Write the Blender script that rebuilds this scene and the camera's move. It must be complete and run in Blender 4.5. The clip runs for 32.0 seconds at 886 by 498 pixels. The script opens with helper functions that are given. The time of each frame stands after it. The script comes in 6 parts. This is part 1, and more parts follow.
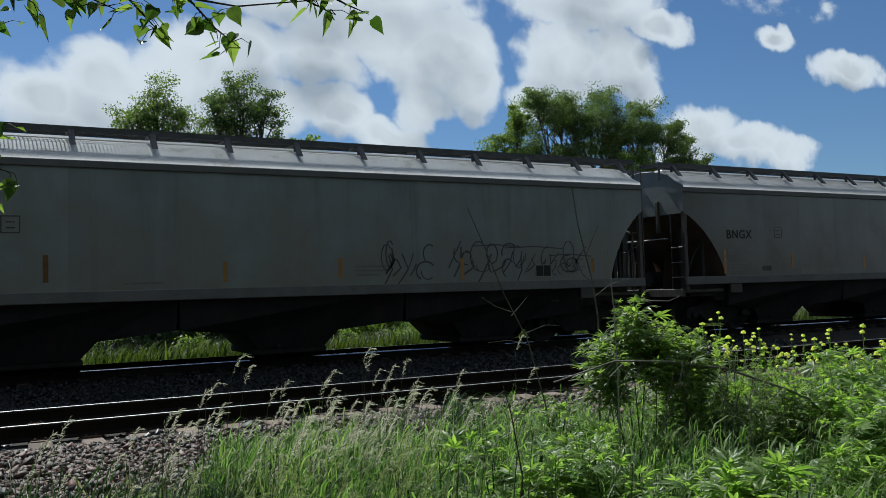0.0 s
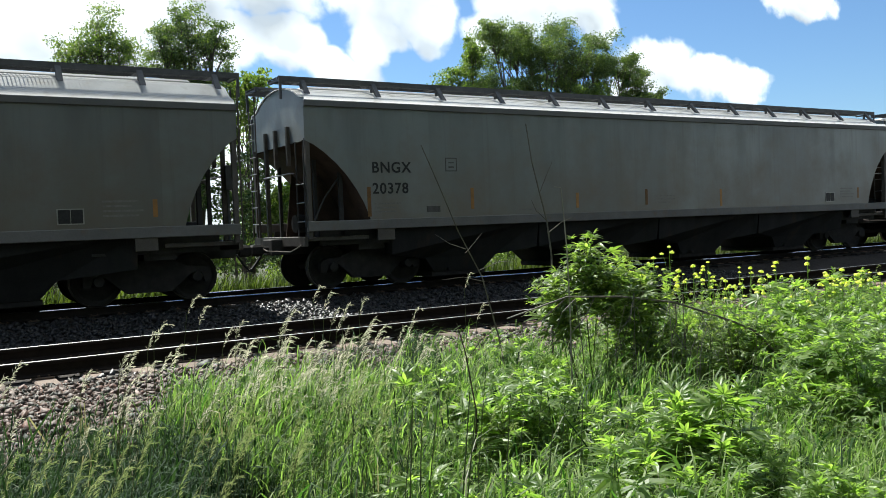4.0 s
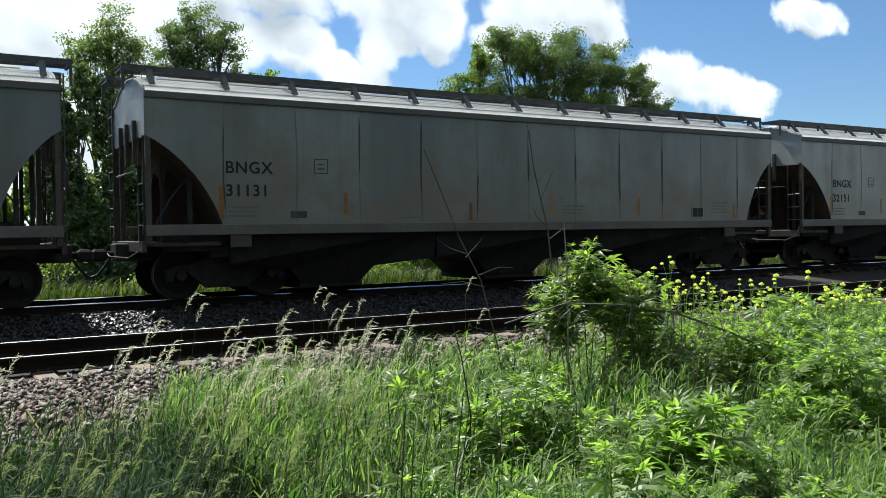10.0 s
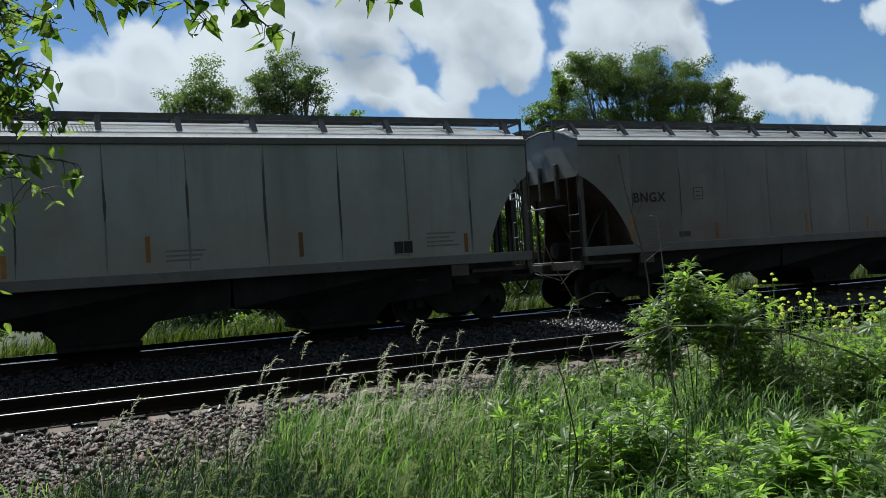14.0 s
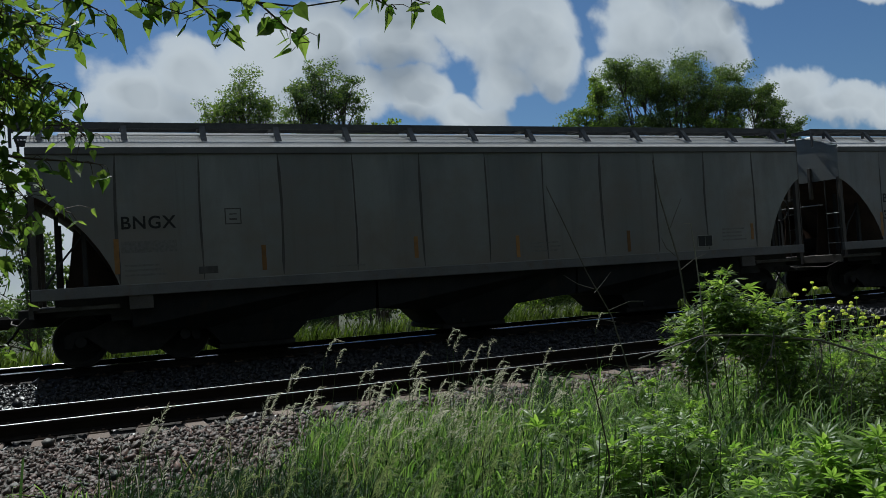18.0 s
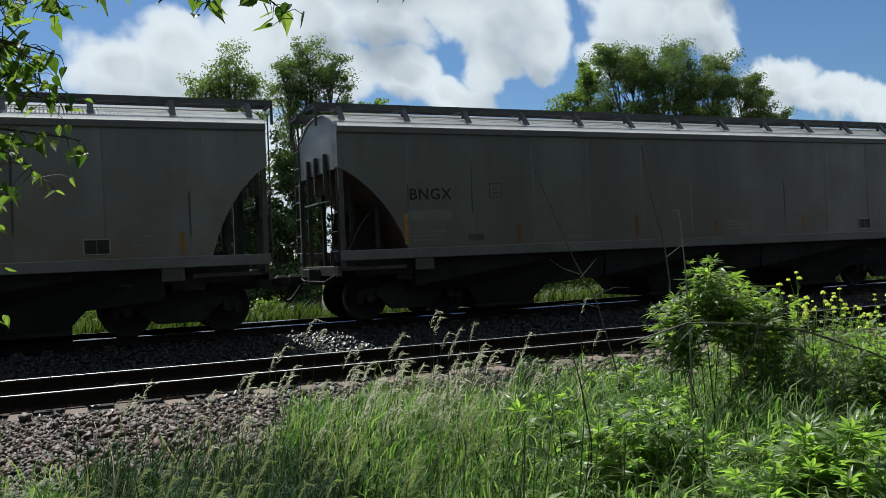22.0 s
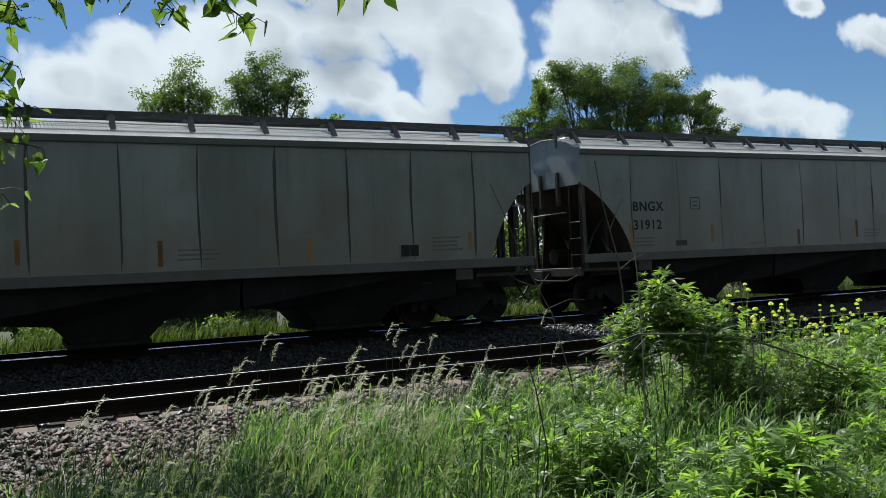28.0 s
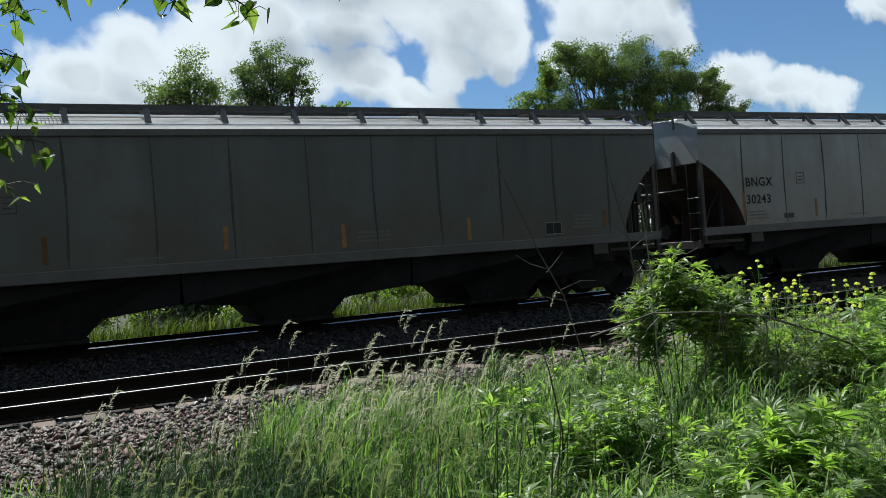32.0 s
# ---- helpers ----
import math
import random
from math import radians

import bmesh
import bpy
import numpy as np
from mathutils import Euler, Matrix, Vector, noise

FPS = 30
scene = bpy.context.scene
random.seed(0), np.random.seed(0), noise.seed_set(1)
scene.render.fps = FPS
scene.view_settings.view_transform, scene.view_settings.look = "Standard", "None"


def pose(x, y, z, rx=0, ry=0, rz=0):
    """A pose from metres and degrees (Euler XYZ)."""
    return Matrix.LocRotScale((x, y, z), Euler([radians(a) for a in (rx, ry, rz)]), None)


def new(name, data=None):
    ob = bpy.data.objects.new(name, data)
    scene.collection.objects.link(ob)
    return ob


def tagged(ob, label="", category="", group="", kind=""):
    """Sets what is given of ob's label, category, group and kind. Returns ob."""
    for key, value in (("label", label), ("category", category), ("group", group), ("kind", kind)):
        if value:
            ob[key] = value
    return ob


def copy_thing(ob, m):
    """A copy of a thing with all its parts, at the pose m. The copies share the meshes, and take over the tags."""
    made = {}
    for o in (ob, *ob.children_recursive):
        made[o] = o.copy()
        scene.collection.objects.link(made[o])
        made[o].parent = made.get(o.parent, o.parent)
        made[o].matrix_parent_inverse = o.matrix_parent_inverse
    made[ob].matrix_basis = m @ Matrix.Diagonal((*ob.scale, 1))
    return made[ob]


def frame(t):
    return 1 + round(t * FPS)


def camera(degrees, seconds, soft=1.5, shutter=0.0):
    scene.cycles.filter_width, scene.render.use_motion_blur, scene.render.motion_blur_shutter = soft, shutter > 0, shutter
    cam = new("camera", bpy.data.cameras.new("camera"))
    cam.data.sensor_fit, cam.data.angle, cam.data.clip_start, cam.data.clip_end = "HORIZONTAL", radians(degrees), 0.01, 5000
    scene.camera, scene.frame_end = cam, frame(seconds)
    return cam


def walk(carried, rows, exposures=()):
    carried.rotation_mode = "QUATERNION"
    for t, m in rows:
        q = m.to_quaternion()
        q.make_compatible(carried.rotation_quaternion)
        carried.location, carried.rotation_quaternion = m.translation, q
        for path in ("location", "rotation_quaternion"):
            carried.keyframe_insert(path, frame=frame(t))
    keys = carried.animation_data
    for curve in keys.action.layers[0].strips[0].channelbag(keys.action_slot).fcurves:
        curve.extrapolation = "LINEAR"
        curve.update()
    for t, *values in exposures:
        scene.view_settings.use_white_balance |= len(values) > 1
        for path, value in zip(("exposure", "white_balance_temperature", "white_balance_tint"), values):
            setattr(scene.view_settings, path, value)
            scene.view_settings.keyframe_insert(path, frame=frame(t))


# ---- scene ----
# The camera: hand-held on the lineside, eye about 1.7 m over the ground.
cam = camera(55.03, 32.0, soft=0.6)
walk(cam, [
    (0.0, pose(-0.035, -9.978, 1.261, 92.87, 1.71, -28.54)),
    (0.5, pose(-0.017, -9.985, 1.272, 92.49, 1.43, -28.31)),
    (1.0, pose(-0.004, -9.998, 1.273, 92.66, 0.97, -28.26)),
    (1.5, pose(-0.003, -9.987, 1.277, 92.89, 0.43, -28.33)),
    (2.0, pose(0.005, -9.973, 1.269, 91.34, 0.38, -29.30)),
    (2.5, pose(0.005, -9.984, 1.267, 89.59, 0.81, -30.68)),
    (4.5, pose(-0.023, -9.981, 1.291, 88.13, 2.42, -31.22)),
    (5.0, pose(-0.027, -9.965, 1.284, 87.80, 1.56, -30.14)),
    (5.5, pose(-0.035, -9.967, 1.284, 86.60, 0.42, -29.61)),
    (6.0, pose(-0.051, -9.978, 1.270, 85.50, -1.65, -29.74)),
    (6.5, pose(-0.052, -9.981, 1.265, 84.50, -3.08, -31.13)),
    (7.0, pose(-0.051, -9.983, 1.248, 82.97, -4.12, -32.18)),
    (7.5, pose(-0.051, -9.984, 1.242, 82.24, -3.22, -31.48)),
    (8.0, pose(-0.045, -9.986, 1.242, 81.30, -1.70, -29.53)),
    (8.5, pose(-0.040, -9.986, 1.250, 83.54, 0.17, -29.70)),
    (9.0, pose(-0.035, -9.985, 1.253, 86.66, -0.66, -30.32)),
    (9.5, pose(-0.016, -10.003, 1.262, 87.88, 0.30, -31.75)),
    (10.0, pose(-0.003, -10.020, 1.271, 88.77, 0.81, -31.17)),
    (10.5, pose(-0.011, -10.017, 1.268, 89.14, 0.95, -29.37)),
    (11.0, pose(-0.040, -10.023, 1.277, 89.38, 1.40, -28.33)),
    (11.5, pose(-0.039, -10.028, 1.280, 90.74, 2.01, -27.28)),
    (12.0, pose(-0.056, -10.024, 1.274, 91.81, 2.32, -27.41)),
    (12.5, pose(-0.050, -10.027, 1.280, 91.78, 2.52, -27.21)),
    (13.0, pose(-0.049, -10.032, 1.285, 91.54, 2.70, -26.44)),
    (13.5, pose(-0.057, -10.032, 1.275, 91.42, 2.99, -25.65)),
    (14.0, pose(-0.057, -10.025, 1.274, 91.03, 3.64, -25.21)),
    (14.5, pose(-0.040, -10.011, 1.275, 90.46, 3.94, -24.78)),
    (16.5, pose(-0.017, -10.031, 1.279, 90.45, 5.20, -24.50)),
    (17.0, pose(-0.032, -10.065, 1.276, 91.47, 6.59, -24.88)),
    (17.5, pose(-0.024, -10.031, 1.275, 92.52, 5.47, -24.14)),
    (18.0, pose(-0.013, -10.033, 1.275, 91.72, 3.66, -22.68)),
    (18.5, pose(-0.018, -10.027, 1.275, 90.46, 3.55, -19.66)),
    (19.0, pose(-0.012, -10.019, 1.284, 89.52, 3.97, -18.08)),
    (19.5, pose(-0.005, -10.014, 1.277, 89.84, 3.99, -18.35)),
    (20.0, pose(-0.003, -9.991, 1.272, 90.02, 3.43, -19.58)),
    (20.5, pose(0.000, -9.991, 1.274, 89.63, 4.28, -21.26)),
    (21.0, pose(-0.006, -9.994, 1.275, 89.84, 3.92, -22.74)),
    (21.5, pose(-0.010, -10.002, 1.276, 90.38, 2.28, -23.30)),
    (22.0, pose(-0.000, -9.974, 1.274, 90.45, 2.36, -23.76)),
    (22.5, pose(0.001, -9.987, 1.273, 90.30, 3.08, -24.31)),
    (23.0, pose(0.003, -10.006, 1.276, 90.21, 3.53, -24.62)),
    (23.5, pose(0.028, -10.035, 1.278, 90.26, 1.41, -23.71)),
    (24.0, pose(-0.005, -10.031, 1.280, 89.88, 0.04, -21.26)),
    (24.5, pose(-0.024, -10.029, 1.286, 89.37, 1.80, -20.91)),
    (25.0, pose(-0.042, -10.019, 1.280, 89.87, 2.31, -23.05)),
    (25.5, pose(-0.051, -10.014, 1.279, 91.02, 1.88, -25.08)),
    (27.5, pose(-0.023, -10.017, 1.255, 91.56, 2.34, -26.72)),
    (28.0, pose(-0.026, -10.015, 1.255, 91.37, 2.64, -26.71)),
    (28.5, pose(-0.011, -10.011, 1.257, 91.11, 3.02, -26.72)),
    (29.0, pose(0.003, -10.001, 1.258, 90.79, 3.49, -26.71)),
    (29.5, pose(0.001, -9.996, 1.255, 90.58, 3.78, -26.61)),
    (30.0, pose(-0.000, -10.000, 1.255, 90.44, 3.89, -26.01)),
    (30.5, pose(-0.007, -10.002, 1.257, 90.27, 3.66, -25.54)),
    (31.0, pose(-0.008, -10.004, 1.252, 90.39, 3.32, -25.61)),
    (31.5, pose(-0.010, -10.004, 1.256, 90.42, 3.78, -25.89)),
    (32.0, pose(-0.021, -10.010, 1.253, 90.40, 4.14, -25.99)),
], exposures=[(t, e + 0.75, k, 4) for t, e, k in (
    (0.0, -0.5, 5900), (1.2, -0.5, 5900), (2.0, -0.8, 5800), (2.5, -0.3, 6000), (4.5, 0.45, 6300), (5.0, 0.35, 6300), (6.0, 1.6, 6350), (7.0, 1.55, 6350), (8.0, 1.58, 6350), (9.0, 1.42, 6350), (10.0, 0.25, 6200), (11.0, 0.1, 6100),
    (12.0, -0.62, 5850), (13.0, -0.5, 5900), (14.5, -0.3, 6000), (17.0, 0.25, 6200), (18.0, -0.9, 5900), (19.0, 0.38, 6300), (21.0, 0.25, 6300), (22.0, -0.3, 6100), (23.0, -0.2, 6100), (24.0, -0.15, 6150), (25.0, 0.4, 6300), (28.0, -0.25, 6050), (32.0, -0.2, 6050))])

# ---- sky and sun ----
SUN_ELEV, SUN_X = radians(51.0), -0.055
sun_way = Vector((SUN_X, math.sqrt(math.cos(SUN_ELEV) ** 2 - SUN_X ** 2), math.sin(SUN_ELEV)))
lamp = bpy.data.lights.new("sun", "SUN")
lamp.energy, lamp.angle, lamp.color = 5.0, radians(0.53), (1.0, 0.96, 0.89)
sun = new("sun", lamp)
sun.matrix_world = sun_way.to_track_quat("Z", "Y").to_matrix().to_4x4()
sun.location = (0, 0, 60)

world = bpy.data.worlds.new("sky")
scene.world = world
world.use_nodes = True


class Nodes:
    """Short hand for building node trees."""

    def __init__(self, tree):
        self.tree = tree
        tree.nodes.clear()

    def add(self, kind, ins=None):
        n = self.tree.nodes.new(kind)
        for k, val in (ins or {}).items():
            self.put(n, k, val)
        return n

    def put(self, n, k, val):
        sock = n.inputs[k]
        if isinstance(val, bpy.types.NodeSocket):
            self.tree.links.new(val, sock)
        else:
            sock.default_value = val

    def math(self, op, a, b=0.0, clamp=False):
        n = self.add("ShaderNodeMath", {0: a, 1: b})
        n.operation, n.use_clamp = op, clamp
        return n.outputs[0]

    def vec(self, op, a, b=(0, 0, 0)):
        n = self.add("ShaderNodeVectorMath", {0: a, 1: b})
        n.operation = op
        return n

    def remap(self, val, a, b, lo=0.0, hi=1.0, smooth=False):
        n = self.add("ShaderNodeMapRange", {0: val, 1: a, 2: b, 3: lo, 4: hi})
        if smooth:
            n.interpolation_type = "SMOOTHSTEP"
        return n.outputs[0]

    def mix(self, fac, a, b, blend="MIX"):
        n = self.tree.nodes.new("ShaderNodeMix")
        n.data_type, n.blend_type = "RGBA", blend
        for k, val in ((0, fac), (6, a), (7, b)):
            self.put(n, k, val)
        return n.outputs[2]

    def noise(self, vec, scale, detail=4.0, rough=0.55):
        return self.add("ShaderNodeTexNoise", {"Vector": vec, "Scale": scale, "Detail": detail, "Roughness": rough})


# cumulus banks by slope: across, up, half width, half height
CLOUDS = [(0.06, 0.223, 0.062, 0.047), (0.13, 0.252, 0.073, 0.051), (0.21, 0.271, 0.072, 0.057), (0.28, 0.287, 0.07, 0.059), (0.16, 0.209, 0.163, 0.033), (0.29, 0.222, 0.098, 0.038),
          (0.37, 0.304, 0.068, 0.057), (0.4, 0.231, 0.058, 0.036), (0.47, 0.216, 0.059, 0.03), (0.46, 0.335, 0.089, 0.046), (0.55, 0.32, 0.096, 0.07), (0.6, 0.288, 0.063, 0.046),
          (0.52, 0.257, 0.051, 0.032), (0.77, 0.33, 0.097, 0.067), (0.86, 0.345, 0.093, 0.065), (0.95, 0.402, 0.072, 0.027), (0.71, 0.28, 0.054, 0.034), (0.9, 0.305, 0.051, 0.037)]
CLOUDS += [(1.03, 0.25, 0.083, 0.05), (1.14, 0.232, 0.125, 0.038), (1.23, 0.229, 0.083, 0.039), (0.99, 0.199, 0.071, 0.036), (1.22, 0.425, 0.055, 0.027), (1.41, 0.385, 0.1, 0.041),
           (0.39, 0.393, 0.231, 0.058), (0.8, 0.433, 0.168, 0.06), (-0.25, 0.1, 0.3, 0.13), (0.1, 0.09, 0.35, 0.1), (0.6, 0.06, 0.4, 0.07), (1.2, 0.06, 0.5, 0.07)]


def build_sky():
    n = Nodes(world.node_tree)
    way = n.add("ShaderNodeTexCoord").outputs["Generated"]
    sky = n.add("ShaderNodeTexSky")
    sky.sky_type, sky.sun_disc = "NISHITA", False
    sky.sun_elevation, sky.sun_rotation = SUN_ELEV, math.atan2(sun_way.x, sun_way.y)
    sky.air_density, sky.dust_density, sky.ozone_density = 1.0, 0.2, 3.0
    sep = n.add("ShaderNodeSeparateXYZ", {0: way})
    x, y, z = sep.outputs
    ahead = n.math("MAXIMUM", y, 0.05)
    flat = n.add("ShaderNodeCombineXYZ", {0: n.math("DIVIDE", x, ahead), 1: n.math("DIVIDE", z, ahead), 2: 0.0}).outputs[0]
    puff = n.noise(flat, 9.0, 4.0, 0.5)
    warp = n.vec("SCALE", n.vec("SUBTRACT", puff.outputs["Color"], (0.5, 0.5, 0.5)).outputs[0])
    warp.inputs["Scale"].default_value = 0.085
    at = n.vec("ADD", flat, warp.outputs[0]).outputs[0]
    def banks(place, lift=0.0):
        total = None
        for u, v, ru, rv in CLOUDS:
            off = n.vec("MULTIPLY", n.vec("SUBTRACT", place, (u, v - lift, 0)).outputs[0], (1 / ru, 1 / rv, 0)).outputs[0]
            blob = n.remap(n.vec("LENGTH", off).outputs["Value"], 1.25, 0.3)
            total = n.math("MAXIMUM", total, blob) if total else blob
        return total

    thick, roofed = banks(at), banks(at, 0.045)
    # the rest of the sky: scattered banks of the same sort
    dome = n.noise(n.vec("MULTIPLY", way, (1, 1, 1.8)).outputs[0], 3.2, 7.0, 0.58)
    rest = n.remap(dome.outputs["Fac"], 0.47, 0.62)
    above = n.math("MAXIMUM", n.remap(n.math("DIVIDE", z, ahead), 0.44, 0.52), n.remap(y, 0.42, 0.3), clamp=True)
    thick = n.math("MAXIMUM", thick, n.math("MULTIPLY", rest, above))
    lumps = n.noise(flat, 19.0, 6.0, 0.52).outputs["Fac"]
    dense = n.math("ADD", thick, n.math("MULTIPLY", n.math("SUBTRACT", lumps, 0.5), n.remap(thick, 0.0, 0.2)))
    cover = n.math("MULTIPLY", n.remap(dense, 0.12, 0.5, smooth=True), n.remap(dense, 0.12, 0.85, 0.8, 1.0))
    body = n.noise(flat, 6.0, 4.0, 0.5)
    core = n.math("MULTIPLY", n.math("MAXIMUM", n.remap(roofed, 0.25, 1.0), n.remap(thick, 0.7, 1.0, 0.0, 0.6)), n.remap(body.outputs["Fac"], 0.36, 0.62, 0.15, 1.0))
    white = n.mix(core, (11.2, 11.5, 11.8, 1), (5.6, 6.1, 6.7, 1))
    blue = n.mix(1.0, sky.outputs[0], (SKY_GAIN * 0.84, SKY_GAIN * 0.98, SKY_GAIN * 1.15, 1), "MULTIPLY")
    col = n.mix(cover, blue, white)
    n.add("ShaderNodeOutputWorld", {0: n.add("ShaderNodeBackground", {0: col, 1: 0.053}).outputs[0]})


SKY_GAIN = 0.93
build_sky()


# ---- materials ----
def surface(name, col, col2, rough=0.7, metal=0.0, scale=6.0, fine=60.0, bump=0.15, stretch=(1, 1, 1), by_object=0.0, by_island=0.0, spec=0.3, stain=None, stain_scale=1.5, stain_at=(0.55, 0.7), leaf=0.0, leaf_tint=(2.3, 2.7, 0.75)):
    """Two-scale noise between two base colours, with fine relief; optional stains, a per-piece tint and light through leaves."""
    m = bpy.data.materials.new(name)
    m.use_nodes = True
    n = Nodes(m.node_tree)
    at = n.add("ShaderNodeTexCoord").outputs["Object"]
    big = n.noise(n.vec("MULTIPLY", at, stretch).outputs[0], scale, 5.0, 0.6)
    small = n.noise(at, fine, 3.0, 0.6)
    fac = n.math("ADD", n.math("MULTIPLY", big.outputs["Fac"], 0.7), n.math("MULTIPLY", small.outputs["Fac"], 0.3))
    base = n.mix(n.remap(fac, 0.32, 0.68), (*col, 1), (*col2, 1))
    if by_object:
        r = n.add("ShaderNodeObjectInfo").outputs["Random"]
        base = n.mix(1.0, base, n.add("ShaderNodeCombineColor", {i: n.remap(r, 0, 1, 1 - by_object, 1 + by_object) for i in range(3)}).outputs[0], "MULTIPLY")
    if by_island:
        r = n.add("ShaderNodeNewGeometry").outputs["Random Per Island"]
        base = n.mix(1.0, base, n.add("ShaderNodeCombineColor", {0: n.remap(r, 0, 1, 1 - by_island, 1 + by_island), 1: n.remap(r, 0, 1, 1 - by_island * 0.8, 1 + by_island * 0.7), 2: n.remap(r, 0, 1, 1 - by_island, 1 + by_island)}).outputs[0], "MULTIPLY")
    if stain:
        s = n.noise(n.vec("MULTIPLY", at, stretch).outputs[0], stain_scale, 6.0, 0.65)
        base = n.mix(n.remap(s.outputs["Fac"], stain_at[0], stain_at[1], 0, 0.85), base, (*stain, 1))
    b = n.add("ShaderNodeBump", {"Strength": bump, "Distance": 0.02, "Height": n.math("ADD", n.math("MULTIPLY", small.outputs["Fac"], 0.5), big.outputs["Fac"])})
    shade = n.add("ShaderNodeBsdfPrincipled", {"Base Color": base, "Roughness": rough, "Metallic": metal, "Specular IOR Level": spec, "Normal": b.outputs[0]}).outputs[0]
    if leaf:
        through_leaf = n.add("ShaderNodeBsdfTranslucent", {0: n.mix(1.0, base, (*leaf_tint, 1), "MULTIPLY")}).outputs[0]
        shade = n.add("ShaderNodeMixShader", {0: leaf, 1: shade, 2: through_leaf}).outputs[0]
    n.add("ShaderNodeOutputMaterial", {0: shade})
    return m


def car_paint(name, tone):
    """Weathered grey paint: soft upright bands, thin run-off streaks, rusty brown dust."""
    m = bpy.data.materials.new(name)
    m.use_nodes = True
    n = Nodes(m.node_tree)
    at = n.add("ShaderNodeTexCoord").outputs["Object"]
    r = n.add("ShaderNodeObjectInfo").outputs["Random"]
    shift = n.add("ShaderNodeCombineXYZ", {0: n.math("MULTIPLY", r, 37.0), 1: 0.0, 2: n.math("MULTIPLY", r, 11.0)}).outputs[0]
    along, _, height = n.add("ShaderNodeSeparateXYZ", {0: at}).outputs
    at = n.vec("ADD", at, shift).outputs[0]
    bands = n.noise(n.vec("MULTIPLY", at, (0.95, 0.3, 0.05)).outputs[0], 1.0, 2.0, 0.5).outputs["Fac"]
    runs = n.noise(n.vec("MULTIPLY", at, (7.0, 1.0, 0.22)).outputs[0], 1.0, 5.0, 0.65).outputs["Fac"]
    cloud = n.noise(at, 1.1, 6.0, 0.65).outputs["Fac"]
    grit = n.noise(at, 45.0, 3.0, 0.6).outputs["Fac"]
    base = n.mix(n.remap(bands, 0.3, 0.7), (0.118 * tone, 0.127 * tone, 0.128 * tone, 1), (0.166 * tone, 0.177 * tone, 0.178 * tone, 1))
    panel = n.add("ShaderNodeTexWhiteNoise")
    panel.noise_dimensions = "1D"
    n.put(panel, "W", n.math("ADD", n.math("FLOOR", n.math("MULTIPLY", along, 12 / 17.22)), n.math("MULTIPLY", r, 91.0)))
    tint = n.remap(panel.outputs["Value"], 0, 1, 0.88, 1.12)
    base = n.mix(1.0, base, n.add("ShaderNodeCombineColor", {0: tint, 1: tint, 2: tint}).outputs[0], "MULTIPLY")
    base = n.mix(n.remap(runs, 0.56, 0.78, 0, 0.38), base, (0.062 * tone, 0.06 * tone, 0.057 * tone, 1))
    # tan road dust, thrown up from below, as bright as the paint
    dust = n.math("ADD", cloud, n.math("MULTIPLY", n.math("SUBTRACT", 2.5, height), 0.13))
    base = n.mix(n.remap(dust, 0.36, 0.72, 0, n.remap(r, 0, 1, 0.6, 0.95)), base, (0.128 * tone, 0.104 * tone, 0.081 * tone, 1))
    # soot that has run down from the roof, in broad soft tongues
    tongues = n.noise(n.vec("MULTIPLY", at, (1.5, 1.0, 0.35)).outputs[0], 1.0, 5.0, 0.6).outputs["Fac"]
    soot = n.math("ADD", tongues, n.math("MULTIPLY", n.math("SUBTRACT", height, 3.1), 0.1))
    base = n.mix(n.remap(soot, 0.5, 0.72, 0, 0.45), base, (0.075 * tone, 0.078 * tone, 0.08 * tone, 1))
    base = n.mix(n.remap(grit, 0.62, 0.8, 0, 0.35), base, (0.06, 0.055, 0.05, 1))
    base = n.mix(1.0, base, n.add("ShaderNodeObjectInfo").outputs["Color"], "MULTIPLY")   # each car has faded in its own way
    b = n.add("ShaderNodeBump", {"Strength": 0.06, "Distance": 0.02, "Height": n.math("ADD", cloud, n.math("MULTIPLY", grit, 0.3))})
    n.add("ShaderNodeOutputMaterial", {0: n.add("ShaderNodeBsdfPrincipled", {"Base Color": base, "Roughness": n.remap(cloud, 0.3, 0.7, 0.32, 0.52), "Specular IOR Level": 0.55, "Normal": b.outputs[0]}).outputs[0]})
    return m


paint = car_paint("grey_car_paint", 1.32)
# end walls: the side paint made paler for the sky light on them
skylit_paint = car_paint("skylit_end_paint", 1.9)
# roof: the car's paint, raised far above the sides to carry sunlight
roof_paint = surface("sunlit_weathered_roof_paint", (0.48, 0.475, 0.465), (0.63, 0.625, 0.61), 0.5, 0, 1.5, 40, 0.05, by_object=0.25, stain=(0.4, 0.37, 0.33), stain_scale=2.5)
# eave rail: darker than the side sheets
eave_paint = surface("dark_eave_paint", (0.085, 0.086, 0.085), (0.135, 0.134, 0.13), 0.6, 0, 1.2, 40, 0.05, by_object=0.1)
sill_paint = surface("dusty_sill_paint", (0.105, 0.103, 0.099), (0.17, 0.164, 0.156), 0.6, 0, 1.2, 40, 0.05, by_object=0.1, stain=(0.13, 0.10, 0.075), stain_scale=3)
seam_dirt = surface("dirty_weld_seam", (0.05, 0.048, 0.045), (0.10, 0.095, 0.088), 0.8, 0, 3, 50, 0.1, (3, 3, 0.6))
seam_faint = surface("faint_weld_seam", (0.12, 0.12, 0.118), (0.20, 0.2, 0.198), 0.7, 0, 2, 50, 0.1, (2, 2, 0.3))
rust = surface("rusty_slope_sheet", (0.032, 0.022, 0.017), (0.085, 0.054, 0.04), 0.85, 0, 2.5, 40, 0.15)
